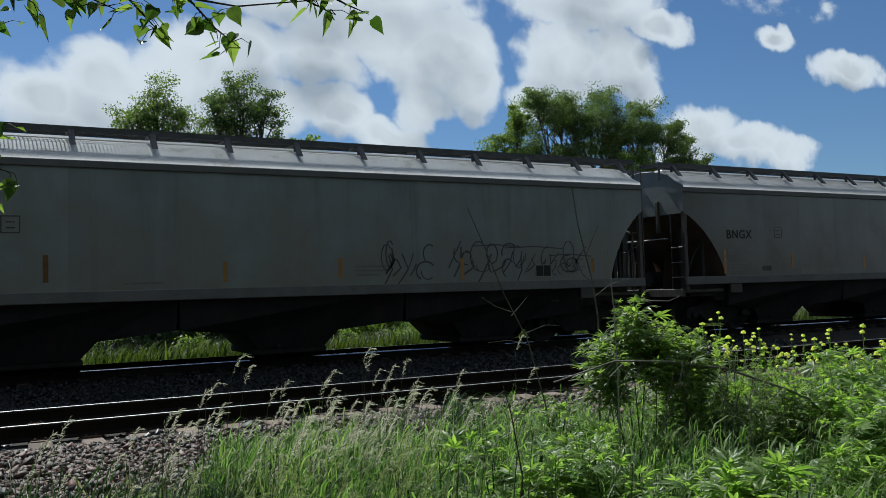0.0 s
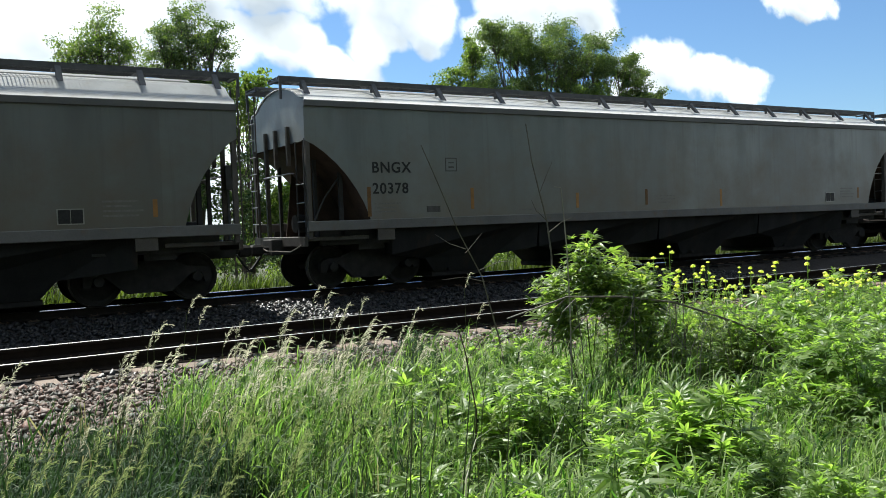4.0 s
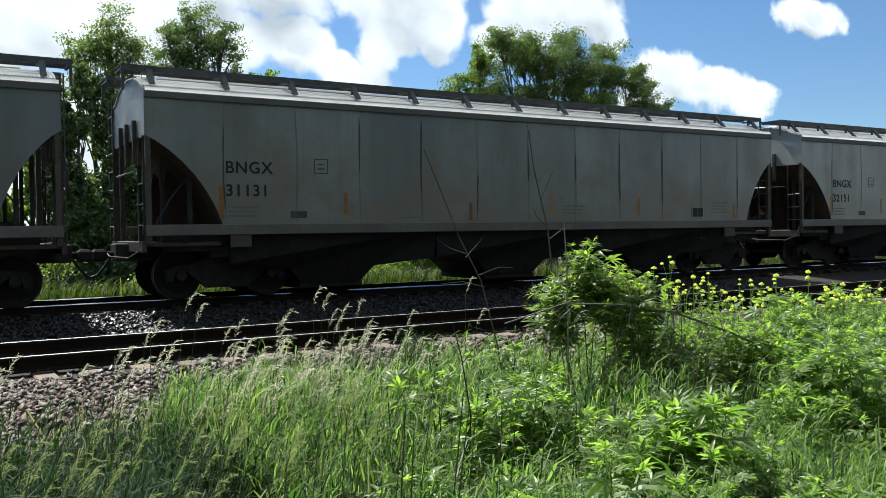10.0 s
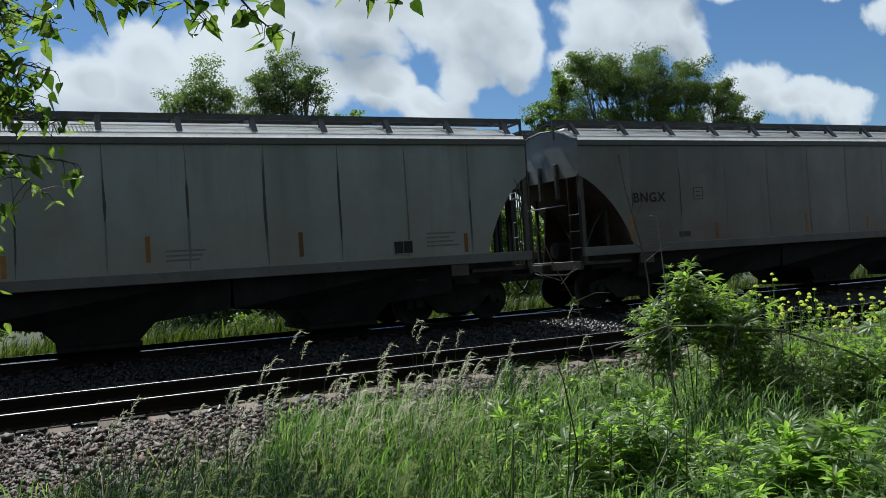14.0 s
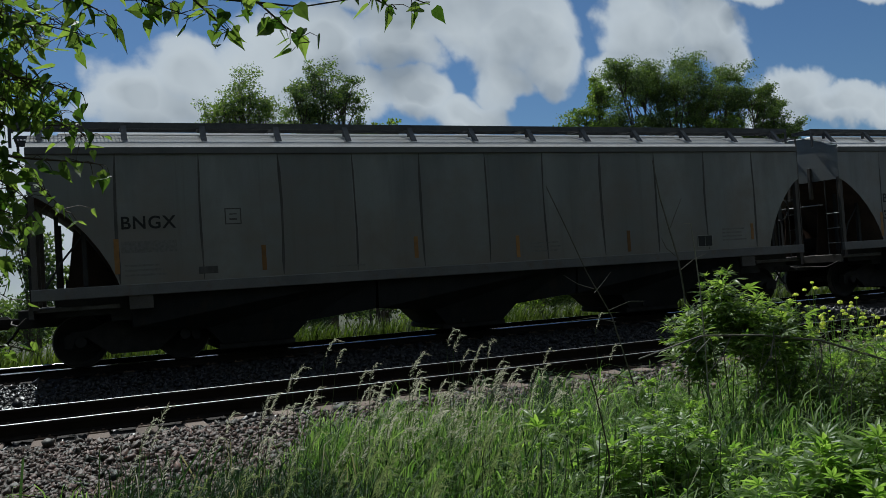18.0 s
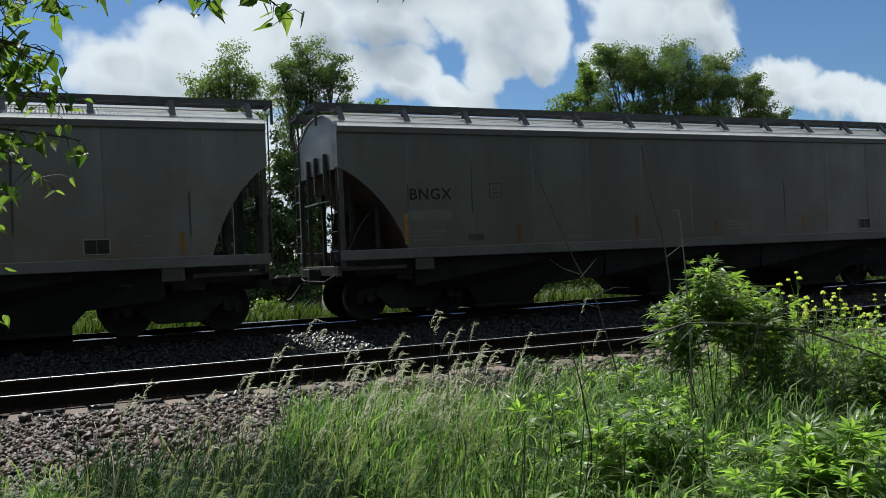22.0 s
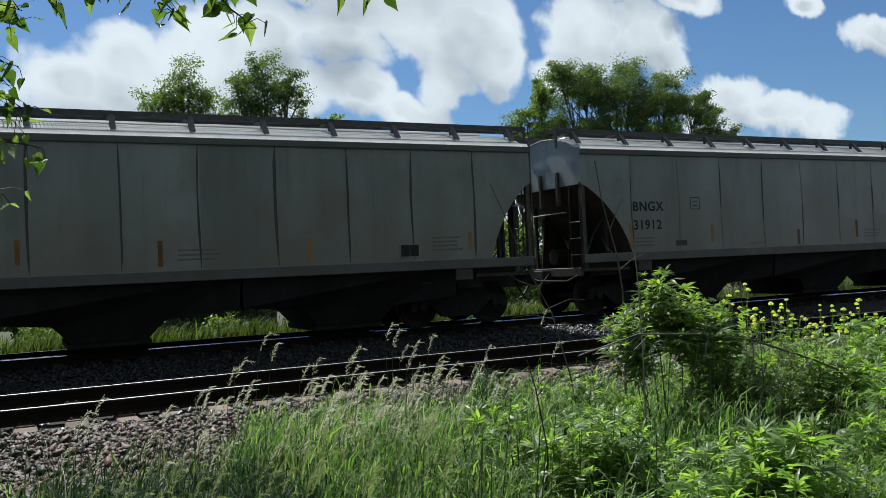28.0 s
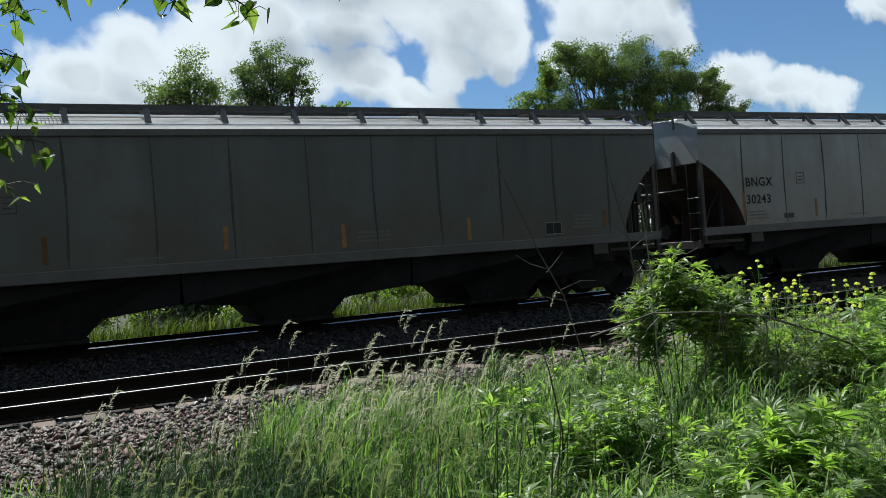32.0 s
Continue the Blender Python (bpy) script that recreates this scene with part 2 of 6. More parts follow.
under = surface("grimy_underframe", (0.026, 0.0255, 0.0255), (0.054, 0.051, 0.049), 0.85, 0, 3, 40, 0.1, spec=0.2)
# bays and trucks: grime, deepened to carry the shade under the cars
bay_paint = surface("grimy_shaded_hopper_paint", (0.014, 0.0143, 0.0147), (0.03, 0.03, 0.03), 0.8, 0, 1.5, 40, 0.1, (1, 1, 0.4), spec=0.12, stain=(0.04, 0.03, 0.022), stain_scale=2.0)
bogie = surface("grimy_shaded_steel", (0.016, 0.0155, 0.0155), (0.038, 0.035, 0.033), 0.85, 0.0, 5, 50, 0.15, spec=0.12)
tread = surface("worn_wheel_steel", (0.08, 0.075, 0.07), (0.14, 0.13, 0.12), 0.5, 0.6, 8, 60, 0.05)
end_paint = surface("grimy_end_paint", (0.05, 0.044, 0.038), (0.11, 0.098, 0.085), 0.7, 0, 2.5, 40, 0.08, stain=(0.06, 0.037, 0.025), stain_scale=3)
walkway = surface("galvanized_walkway", (0.05, 0.052, 0.052), (0.085, 0.087, 0.085), 0.6, 0.3, 5, 60, 0.08)
bracket_paint = surface("dark_bracket_paint", (0.055, 0.056, 0.058), (0.10, 0.10, 0.10), 0.6, 0.1, 5, 60, 0.05)
rung_paint = surface("worn_rung_paint", (0.2, 0.195, 0.185), (0.36, 0.35, 0.33), 0.4, 0.4, 9, 60, 0.05)
ink = surface("black_stencil_paint", (0.012, 0.012, 0.012), (0.03, 0.03, 0.03), 0.6, 0, 20, 60, 0.05)
faint_ink = surface("faded_stencil_paint", (0.12, 0.115, 0.105), (0.2, 0.19, 0.175), 0.6, 0, 20, 60, 0.05)
amber = surface("yellow_reflector", (0.19, 0.10, 0.035), (0.30, 0.15, 0.045), 0.5, 0, 8, 60, 0.05, by_object=0.55)
spray = surface("black_spray_paint", (0.04, 0.04, 0.045), (0.095, 0.095, 0.1), 0.5, 0, 5, 60, 0.05)
rail_side = surface("rusty_rail_steel", (0.011, 0.009, 0.008), (0.022, 0.017, 0.014), 0.9, 0.0, 6, 60, 0.2, spec=0.1)
rail_head = surface("polished_rail_head", (0.62, 0.61, 0.59), (0.75, 0.74, 0.72), 0.34, 1.0, 3, 50, 0.01, (0.2, 6, 6))
far_head = surface("smooth_rail_head", (0.66, 0.66, 0.65), (0.78, 0.78, 0.77), 0.16, 1.0, 3, 50, 0.005, (0.2, 6, 6))
tie_wood = surface("weathered_tie_wood", (0.10, 0.072, 0.057), (0.20, 0.152, 0.122), 0.9, 0, 2.5, 40, 0.6, (0.6, 9, 9), by_object=0.3)
# darker copy of the tie wood, standing in for shade under the train
shaded_wood = surface("shade-darkened_tie_wood", (0.022, 0.019, 0.017), (0.05, 0.043, 0.038), 0.9, 0, 2.5, 40, 0.6, (0.6, 9, 9), by_object=0.3, spec=0.1)
plate_steel = surface("rusty_tie_plate", (0.07, 0.045, 0.03), (0.12, 0.08, 0.055), 0.8, 0.2, 8, 60, 0.2)
stone_mat = surface("brownish_ballast_stone", (0.0155, 0.0095, 0.0062), (0.098, 0.061, 0.039), 0.65, 0, 14, 90, 0.4, by_island=0.94, spec=0.45)
# ballast stone darkened so its colour holds the shade beside the train
shaded_stone = surface("shade-darkened_ballast", (0.005, 0.005, 0.0052), (0.015, 0.0148, 0.0148), 0.42, 0, 14, 90, 0.4, by_island=0.5, spec=0.36)
ballast_mat = surface("ballast_fines", (0.014, 0.011, 0.009), (0.035, 0.028, 0.023), 0.95, 0, 12, 70, 0.9)
soil = surface("weedy_soil", (0.026, 0.03, 0.013), (0.055, 0.058, 0.026), 0.95, 0, 0.8, 20, 0.6)
grass_mat = surface("grass_blades", (0.084, 0.128, 0.041), (0.165, 0.228, 0.082), 0.6, 0, 1.2, 30, 0.0, by_island=0.8, leaf=0.45, leaf_tint=(1.82, 2.35, 0.98), spec=0.22)
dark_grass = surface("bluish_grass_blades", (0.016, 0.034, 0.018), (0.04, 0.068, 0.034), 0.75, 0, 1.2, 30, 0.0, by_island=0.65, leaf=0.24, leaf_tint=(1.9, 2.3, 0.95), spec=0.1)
dry_grass = surface("pale_seed_heads", (0.28, 0.28, 0.22), (0.46, 0.45, 0.39), 0.5, 0, 6, 60, 0.0, by_island=0.35, leaf=0.5, leaf_tint=(1.5, 1.5, 1.25))
green_seed = surface("green_seed_heads", (0.12, 0.15, 0.065), (0.22, 0.25, 0.13), 0.5, 0, 6, 60, 0.0, by_island=0.4, leaf=0.45, leaf_tint=(1.5, 1.6, 1.1))
straw = surface("straw_blades", (0.15, 0.15, 0.075), (0.24, 0.235, 0.13), 0.5, 0, 3, 40, 0.0, by_island=0.4, leaf=0.35, leaf_tint=(1.4, 1.4, 1.0))
weed_mat = surface("weed_leaves", (0.098, 0.156, 0.042), (0.166, 0.234, 0.07), 0.42, 0, 2.5, 30, 0.05, by_island=0.45, leaf=0.53, leaf_tint=(2.2, 2.5, 1.0), spec=0.4)
bush_mat = surface("bush_leaves", (0.078, 0.12, 0.036), (0.15, 0.2, 0.066), 0.42, 0, 2.5, 30, 0.05, by_island=0.6, leaf=0.52, leaf_tint=(2.15, 2.45, 0.95), spec=0.4)
stem_mat = surface("green_stems", (0.06, 0.085, 0.025), (0.11, 0.13, 0.05), 0.6, 0, 6, 50, 0.05)
dead_mat = surface("dead_stalks", (0.20, 0.175, 0.145), (0.38, 0.34, 0.28), 0.8, 0, 9, 70, 0.2)
stalk_mat = surface("brown_dead_stalks", (0.06, 0.05, 0.043), (0.2, 0.175, 0.15), 0.55, 0, 9, 70, 0.3)
twig_mat = surface("dark_twigs", (0.05, 0.035, 0.025), (0.10, 0.075, 0.055), 0.8, 0, 12, 80, 0.3)
petal = surface("yellow_petals", (0.54, 0.52, 0.2), (0.7, 0.68, 0.32), 0.6, 0, 9, 60, 0.0, by_island=0.3, leaf=0.35)
near_leaf = surface("broad_tree_leaves", (0.055, 0.092, 0.03), (0.115, 0.165, 0.048), 0.5, 0, 9, 60, 0.08, by_island=0.7, leaf=0.5, leaf_tint=(2.3, 2.5, 0.95), spec=0.2)
tree_leaf = surface("tree_leaves", (0.055, 0.092, 0.037), (0.125, 0.172, 0.074), 0.5, 0, 0.6, 8, 0.0, by_island=0.6, leaf=0.3, leaf_tint=(1.9, 2.1, 0.8))
light_leaf = surface("pale_tree_leaves", (0.08, 0.12, 0.03), (0.14, 0.18, 0.06), 0.5, 0, 0.6, 8, 0.0, by_island=0.45, leaf=0.38)
bark = surface("tree_bark", (0.06, 0.05, 0.04), (0.13, 0.11, 0.09), 0.9, 0, 3, 25, 0.6, (3, 3, 0.6))
far_grass = surface("far_meadow_grass", (0.04, 0.062, 0.02), (0.085, 0.105, 0.042), 0.7, 0, 0.8, 12, 0.0, by_island=0.5, leaf=0.28)
hose_rubber = surface("black_rubber", (0.015, 0.015, 0.015), (0.03, 0.03, 0.03), 0.6, 0, 8, 60, 0.05)


# ---- mesh building ----
class Shape:
    """Collects vertices and faces for one mesh."""

    def __init__(self):
        self.v, self.f, self.m = [], [], []

    def box(self, x0, x1, y0, y1, z0, z1, mat=0, bevel=0.0):
        b = len(self.v)
        c = bevel
        if not c:
            self.v += [(x, y, z) for z in (z0, z1) for y in (y0, y1) for x in (x0, x1)]
            fs = [(0, 2, 3, 1), (4, 5, 7, 6), (0, 1, 5, 4), (2, 6, 7, 3), (0, 4, 6, 2), (1, 3, 7, 5)]
        else:
            ring = lambda a, z: [(x0 + a, y0 + a, z), (x1 - a, y0 + a, z), (x1 - a, y1 - a, z), (x0 + a, y1 - a, z)]
            self.v += ring(c, z0) + ring(0, z0 + c) + ring(0, z1 - c) + ring(c, z1)
            fs = [(3, 2, 1, 0), (12, 13, 14, 15)] + [(r * 4 + i, r * 4 + (i + 1) % 4, r * 4 + 4 + (i + 1) % 4, r * 4 + 4 + i) for r in range(3) for i in range(4)]
        self.f += [tuple(b + i for i in q) for q in fs]
        self.m += [mat] * len(fs)
        return self

    def tube(self, pts, radii, sides=6, mat=0, caps=True):
        pts = [Vector(p) for p in pts]
        if not hasattr(radii, "__len__"):
            radii = [radii] * len(pts)
        b = len(self.v)
        for i, p in enumerate(pts):
            d = (pts[min(i + 1, len(pts) - 1)] - pts[max(i - 1, 0)]).normalized()
            u = d.cross(Vector((0, 0, 1)) if abs(d.z) < 0.9 else Vector((1, 0, 0))).normalized()
            w = d.cross(u)
            for k in range(sides):
                a = 2 * math.pi * k / sides
                self.v.append(tuple(p + radii[i] * (math.cos(a) * u + math.sin(a) * w)))
        for i in range(len(pts) - 1):
            for k in range(sides):
                k2 = (k + 1) % sides
                self.f.append((b + i * sides + k, b + i * sides + k2, b + (i + 1) * sides + k2, b + (i + 1) * sides + k))
                self.m.append(mat)
        if caps:
            e = b + (len(pts) - 1) * sides
            self.f += [tuple(b + k for k in range(sides))[::-1], tuple(e + k for k in range(sides))]
            self.m += [mat] * 2
        return self

    def prism(self, outline, y0, y1, mat=0):
        """An outline of (x, z) points drawn out from y0 to y1."""
        b, k = len(self.v), len(outline)
        self.v += [(x, y0, z) for x, z in outline] + [(x, y1, z) for x, z in outline]
        self.f += [tuple(range(b, b + k)), tuple(range(b + 2 * k - 1, b + k - 1, -1))] + [(b + (i + 1) % k, b + i, b + k + i, b + k + (i + 1) % k) for i in range(k)]
        self.m += [mat] * (k + 2)
        return self

    def strip(self, line, y0, y1, thick=0.01, mat=0):
        """A sheet that follows an (x, z) line and runs from y0 to y1."""
        b, k = len(self.v), len(line)
        for dz in (0.0, -thick):
            self.v += [(x, y, z + dz) for x, z in line for y in (y0, y1)]
        for i in range(k - 1):
            self.f += [(b + 2 * i, b + 2 * i + 1, b + 2 * i + 3, b + 2 * i + 2), (b + 2 * k + 2 * i, b + 2 * k + 2 * i + 2, b + 2 * k + 2 * i + 3, b + 2 * k + 2 * i + 1)]
            self.f += [(b + 2 * i, b + 2 * i + 2, b + 2 * k + 2 * i + 2, b + 2 * k + 2 * i), (b + 2 * i + 1, b + 2 * k + 2 * i + 1, b + 2 * k + 2 * i + 3, b + 2 * i + 3)]
            self.m += [mat] * 4
        return self

    def add(self, verts, faces, mat=0):
        b = len(self.v)
        self.v += [tuple(p) for p in verts]
        self.f += [tuple(b + i for i in f) for f in faces]
        self.m += [mat] * len(faces)
        return self

    def mesh(self, name, mats, smooth=False):
        me = bpy.data.meshes.new(name)
        me.from_pydata(self.v, [], self.f)
        for m in mats if isinstance(mats, (list, tuple)) else [mats]:
            me.materials.append(m)
        me.polygons.foreach_set("material_index", self.m)
        if smooth:
            me.polygons.foreach_set("use_smooth", [True] * len(me.polygons))
        me.update()
        return me


def part(name, shape, mats=None, parent=None, label="", smooth=False, at=None):
    """Links a Shape (or a finished mesh) as one object, under a thing where one is given."""
    ob = new(name, shape.mesh(name, mats, smooth) if isinstance(shape, Shape) else shape)
    if parent:
        ob.parent = parent
    if at is not None:
        ob.matrix_basis = at
    if label:
        tagged(ob, label)
    return ob


def soup(name, verts, faces, mats, index=None, smooth=False):
    """A mesh from number arrays: faces all of one corner count."""
    me = bpy.data.meshes.new(name)
    verts, faces = np.asarray(verts, np.float32), np.asarray(faces, np.int32)
    me.vertices.add(len(verts))
    me.vertices.foreach_set("co", verts.ravel())
    k = faces.shape[1]
    me.loops.add(faces.size)
    me.loops.foreach_set("vertex_index", faces.ravel())
    me.polygons.add(len(faces))
    me.polygons.foreach_set("loop_start", np.arange(0, faces.size, k, dtype=np.int32))
    for m in mats:
        me.materials.append(m)
    if index is not None:
        me.polygons.foreach_set("material_index", np.asarray(index, np.int32))
    if smooth:
        me.polygons.foreach_set("use_smooth", np.ones(len(faces), bool))
    me.update(calc_edges=True)
    return me


# ---- the railway ----
RAIL_A = 0.0                           # near rail of the near track, its head at z = 0
RAIL_C, FAR_Z = 6.777, 0.03            # near rail of the far track
TRACK_2 = RAIL_C + 0.7175
TIE_STEP = 0.494


def build_ground():
    # cross profile of the whole sheet: y, z
    prof = [(-900, -6), (-300, -2.0), (-60, -0.7), (-20, -0.5), (-10, -0.47), (-6, -0.46), (-3.4, -0.46), (-2.6, -0.46), (-0.75, -0.22), (-0.4, -0.21), (1.9, -0.21), (2.6, -0.26), (4.2, -0.34), (5.4, -0.24),
            (6.2, -0.2), (8.9, -0.2), (9.8, -0.42), (12, -1.05), (16, -1.5), (24, -1.7), (45, -1.8), (120, -2.5), (1200, -12)]
    xs = [-1500, -400, -120, -60, -30] + [i * 1.5 for i in range(-14, 41)] + [80, 120, 250, 600, 1800]
    sh = Shape()
    for x in xs:
        for y, z in prof:
            bumpy = 0.05 * noise.noise((x * 0.4, y * 0.4, 0)) if y < -3 or y > 10 else 0
            sh.v.append((x, y, z + bumpy))
    k = len(prof)
    for i in range(len(xs) - 1):
        for j in range(k - 1):
            sh.f.append((i * k + j, (i + 1) * k + j, (i + 1) * k + j + 1, i * k + j + 1))
            sh.m.append(1 if 6 < j < 16 else 0)
    tagged(part("ground", sh, [soil, ballast_mat], smooth=True), "green weedy ground with a stone ballast bed under the tracks", "ground", kind="structure")


build_ground()


def rail_shape(x0, x1, worn):
    """A flat-bottomed rail, polished on its head down to the given depth; its top is z = 0."""
    half = [(0.0, 0.0), (0.022, -0.0015), (0.0325, -0.007), (0.037, -0.0185), (0.0372, -0.036), (0.012, -0.046), (0.009, -0.13), (0.03, -0.146), (0.07, -0.156), (0.07, -0.17)]
    ring = [(-y, z) for y, z in half[:0:-1]] + half
    sh = Shape()
    k = len(ring)
    xs = np.linspace(x0, x1, 41)
    for x in xs:
        sh.v += [(x, y, z) for y, z in ring]
    for i in range(len(xs) - 1):
        for j in range(k - 1):
            sh.f.append((i * k + j, i * k + j + 1, (i + 1) * k + j + 1, (i + 1) * k + j))
            sh.m.append(1 if min(ring[j][1], ring[j + 1][1]) > -worn else 0)
    return sh


def tie_shape(seed):
    rnd = random.Random(seed)
    sh = Shape()
    n, w = 9, 0.112
    ys = np.linspace(-0.565, 2.0, n)
    for i, y in enumerate(ys):
        a, b, c = (rnd.uniform(-0.006, 0.006) for _ in range(3))
        sh.v += [(-w + a, y, -0.33), (w + b, y, -0.33), (w + b, y, -0.185 + c), (w * 0.88 + b, y, -0.172 + c), (-w * 0.86 + a, y, -0.172 + c), (-w + a, y, -0.186 + c)]
    for i in range(n - 1):
        for j in range(6):
            sh.f.append((i * 6 + j, i * 6 + (j + 1) % 6, (i + 1) * 6 + (j + 1) % 6, (i + 1) * 6 + j))
            sh.m.append(0)
    sh.f += [tuple(range(5, -1, -1)), tuple((n - 1) * 6 + j for j in range(6))]
    sh.m += [0, 0]
    return sh


def build_track(y, z, x0, x1, label, wood, head, worn):
    track = tagged(new("railway_track"), label, "railway track", "parallel railway tracks")
    track.location = (0, y, z)
    for dy in (0.0, 1.435):
        part("rail", rail_shape(-160, 420, worn), [rail_side, head], track, "steel rail with a bright polished head", at=pose(0, dy, 0))
    ties = [tie_shape(s).mesh("tie", wood) for s in range(6)]
    plate = Shape().box(-0.09, 0.09, -0.17, 0.17, -0.172, -0.158, bevel=0.004)
    for a in (-0.05, 0.05):
        for b in (-0.095, 0.095):
            plate.box(a - 0.011, a + 0.011, b - 0.016, b + 0.016, -0.16, -0.138, bevel=0.003)
    plate = plate.mesh("tie_plate", plate_steel)
    rnd = random.Random(5)
    k = 0
    x = x0
    while x < x1:
        t = part("tie", ties[k % 6], None, track, at=pose(x + rnd.uniform(-0.02, 0.02), rnd.uniform(-0.05, 0.04), rnd.uniform(-0.008, 0.006), 0, 0, rnd.uniform(-1.5, 1.5)))
        for dy in (0.0, 1.435):
            part("tie_plate", plate, None, t, at=pose(0, dy, 0))
        x += TIE_STEP
        k += 1
    return track


build_track(RAIL_A, 0.0, -6.41, 44, "empty near railway track on weathered wooden ties in stone ballast", tie_wood, rail_head, 0.003)
build_track(RAIL_C, FAR_Z, -6.3, 44, "far railway track under the moving freight train", shaded_wood, far_head, 0.02)


# ---- the train ----
CAR, PITCH = 17.22, 18.60
LONGER = 2.72                          # one car of the train is longer than the rest
EAVE, SILL0, SILL1, SIDE = 3.855, 1.22, 1.42, 1.58
CUT = [(0.0, 3.05), (0.18, 2.97), (0.40, 2.82), (0.66, 2.60), (0.90, 2.34), (1.10, 2.06), (1.26, 1.78), (1.37, 1.52), (1.40, SILL1)]
def roof_line(eave):
    """Half of the roof's cross section from the eave to the ridge, and its mirror image."""
    half = [(-1.60, eave), (-1.57, eave + 0.07), (-1.32, eave * 0.5 + 2.03), (-1.05, 4.09), (-0.8, 4.175), (-0.5, 4.25), (0.0, 4.29)]
    return half + [(-y, z) for y, z in half[-2::-1]]


ROOF = roof_line(EAVE)


REAR = 0.74                            # the opening at the trailing end is narrower


def side_sheet(sign):
    line = [(x, z) for x, z in CUT] + [(CAR - REAR * x, z) for x, z in reversed(CUT)] + [(CAR, EAVE - 0.1), (0, EAVE - 0.1)]
    return Shape().prism(line, sign * SIDE, sign * (SIDE - 0.012))


def roof_shape():
    sh = Shape()
    k = len(ROOF)
    for x in (0.02, CAR - 0.02):
        sh.v += [(x, y, z) for y, z in ROOF]
        sh.v += [(x, y * 0.99, z - 0.02) for y, z in ROOF]
    for o, flip in ((0, 1), (k, -1)):
        for j in range(k - 1):
            sh.f.append((o + j, o + j + 1, 2 * k + o + j + 1, 2 * k + o + j)[::flip])
    for o in (0, 2 * k):
        for j in range(k - 1):
            sh.f.append((o + j, o + j + 1, o + k + j + 1, o + k + j))
    sh.f += [(0, k, 3 * k, 2 * k), (k - 1, 2 * k - 1, 4 * k - 1, 3 * k - 1)]
    sh.m = [0] * len(sh.f)
    return sh


def end_wall():
    line = [(y * 0.985, z - 0.03) for y, z in ROOF]
    sh = Shape()
    out = [(-SIDE + 0.014, 3.05)] + line + [(SIDE - 0.014, 3.05)]
    k = len(out)
    sh.v = [(0.05, y, z) for y, z in out] + [(0.09, y, z) for y, z in out]
    sh.f = [tuple(range(k)), tuple(range(2 * k - 1, k - 1, -1))] + [((i + 1) % k, i, k + i, k + (i + 1) % k) for i in range(k)]
    sh.m = [0] * len(sh.f)
    return sh


def slope_sheet(k):
    return Shape().strip([(k * x + 0.03, z) for x, z in CUT] + [(1.62, 1.25), (1.75, 1.05)], -SIDE + 0.014, SIDE - 0.014, 0.03)


def board_shape(sign):
    """Grated walkway on the roof with a solid rim."""
    sh = Shape()
    y0, y1 = sorted((sign * 0.42, sign * 1.02))
    a, b = -0.28, CAR + 0.28
    x = a
    while x < b:
        sh.box(x, x + 0.02, y0, y1, 4.38, 4.39)
        x += 0.064
    for y in np.linspace(y0 + 0.09, y1 - 0.09, 4):
        sh.box(a, b, y - 0.012, y + 0.012, 4.372, 4.386)
    return sh


def rim_shape(sign):
    return Shape().box(-0.28, CAR + 0.28, sign * 1.03 - 0.012, sign * 1.03 + 0.012, 4.29, 4.40).box(-0.28, CAR + 0.28, sign * 0.41 - 0.01, sign * 0.41 + 0.01, 4.33, 4.40)


def bracket_shape(sign):
    sh = Shape()
    b = [(sign * 1.34, 4.01), (sign * 1.24, 4.04), (sign * 0.96, 4.34), (sign * 1.05, 4.34)]
    v = [(x, y, z) for x in (-0.05, 0.05) for y, z in b]
    f = [(0, 1, 2, 3), (7, 6, 5, 4), (0, 4, 5, 1), (1, 5, 6, 2), (2, 6, 7, 3), (3, 7, 4, 0)]
    sh.add(v, f)
    return sh.box(-0.05, 0.05, *sorted((sign * 0.5, sign * 1.0)), 4.31, 4.355).box(-0.025, 0.025, *sorted((sign * 0.96, sign * 1.02)), 4.16, 4.34)


def hoop_shape(x, s):
    """The drop frame at the end of a roof walkway."""
    return Shape().box(x - 0.025, x + 0.025, s * 1.03 - 0.02, s * 1.03 + 0.02, 3.93, 4.30).box(x - 0.025, x + 0.025, *sorted((s * 0.42, s * 1.01)), 4.30, 4.345)


def bay_shape(x, w):
    """One hopper bay below the sill, narrowing to its outlet."""
    out = [(x - w / 2, 1.30), (x - w / 2 + 0.03, 0.66), (x - 0.95, 0.52), (x - 0.66, 0.20), (x + 0.66, 0.20), (x + 0.95, 0.52), (x + w / 2 - 0.03, 0.66), (x + w / 2, 1.30)]
    sh = Shape()
    k = len(out)
    for s in (-1, 1):
        sh.v += [(px, s * (1.50 if pz > 1.2 else 1.42 if pz > 0.6 else 1.12 if pz > 0.4 else 1.0), pz) for px, pz in out]
    sh.f = [tuple(range(k)), tuple(range(2 * k - 1, k - 1, -1))] + [((i + 1) % k, i, k + i, k + (i + 1) % k) for i in range(k)]
    sh.m = [0] * len(sh.f)
    return sh


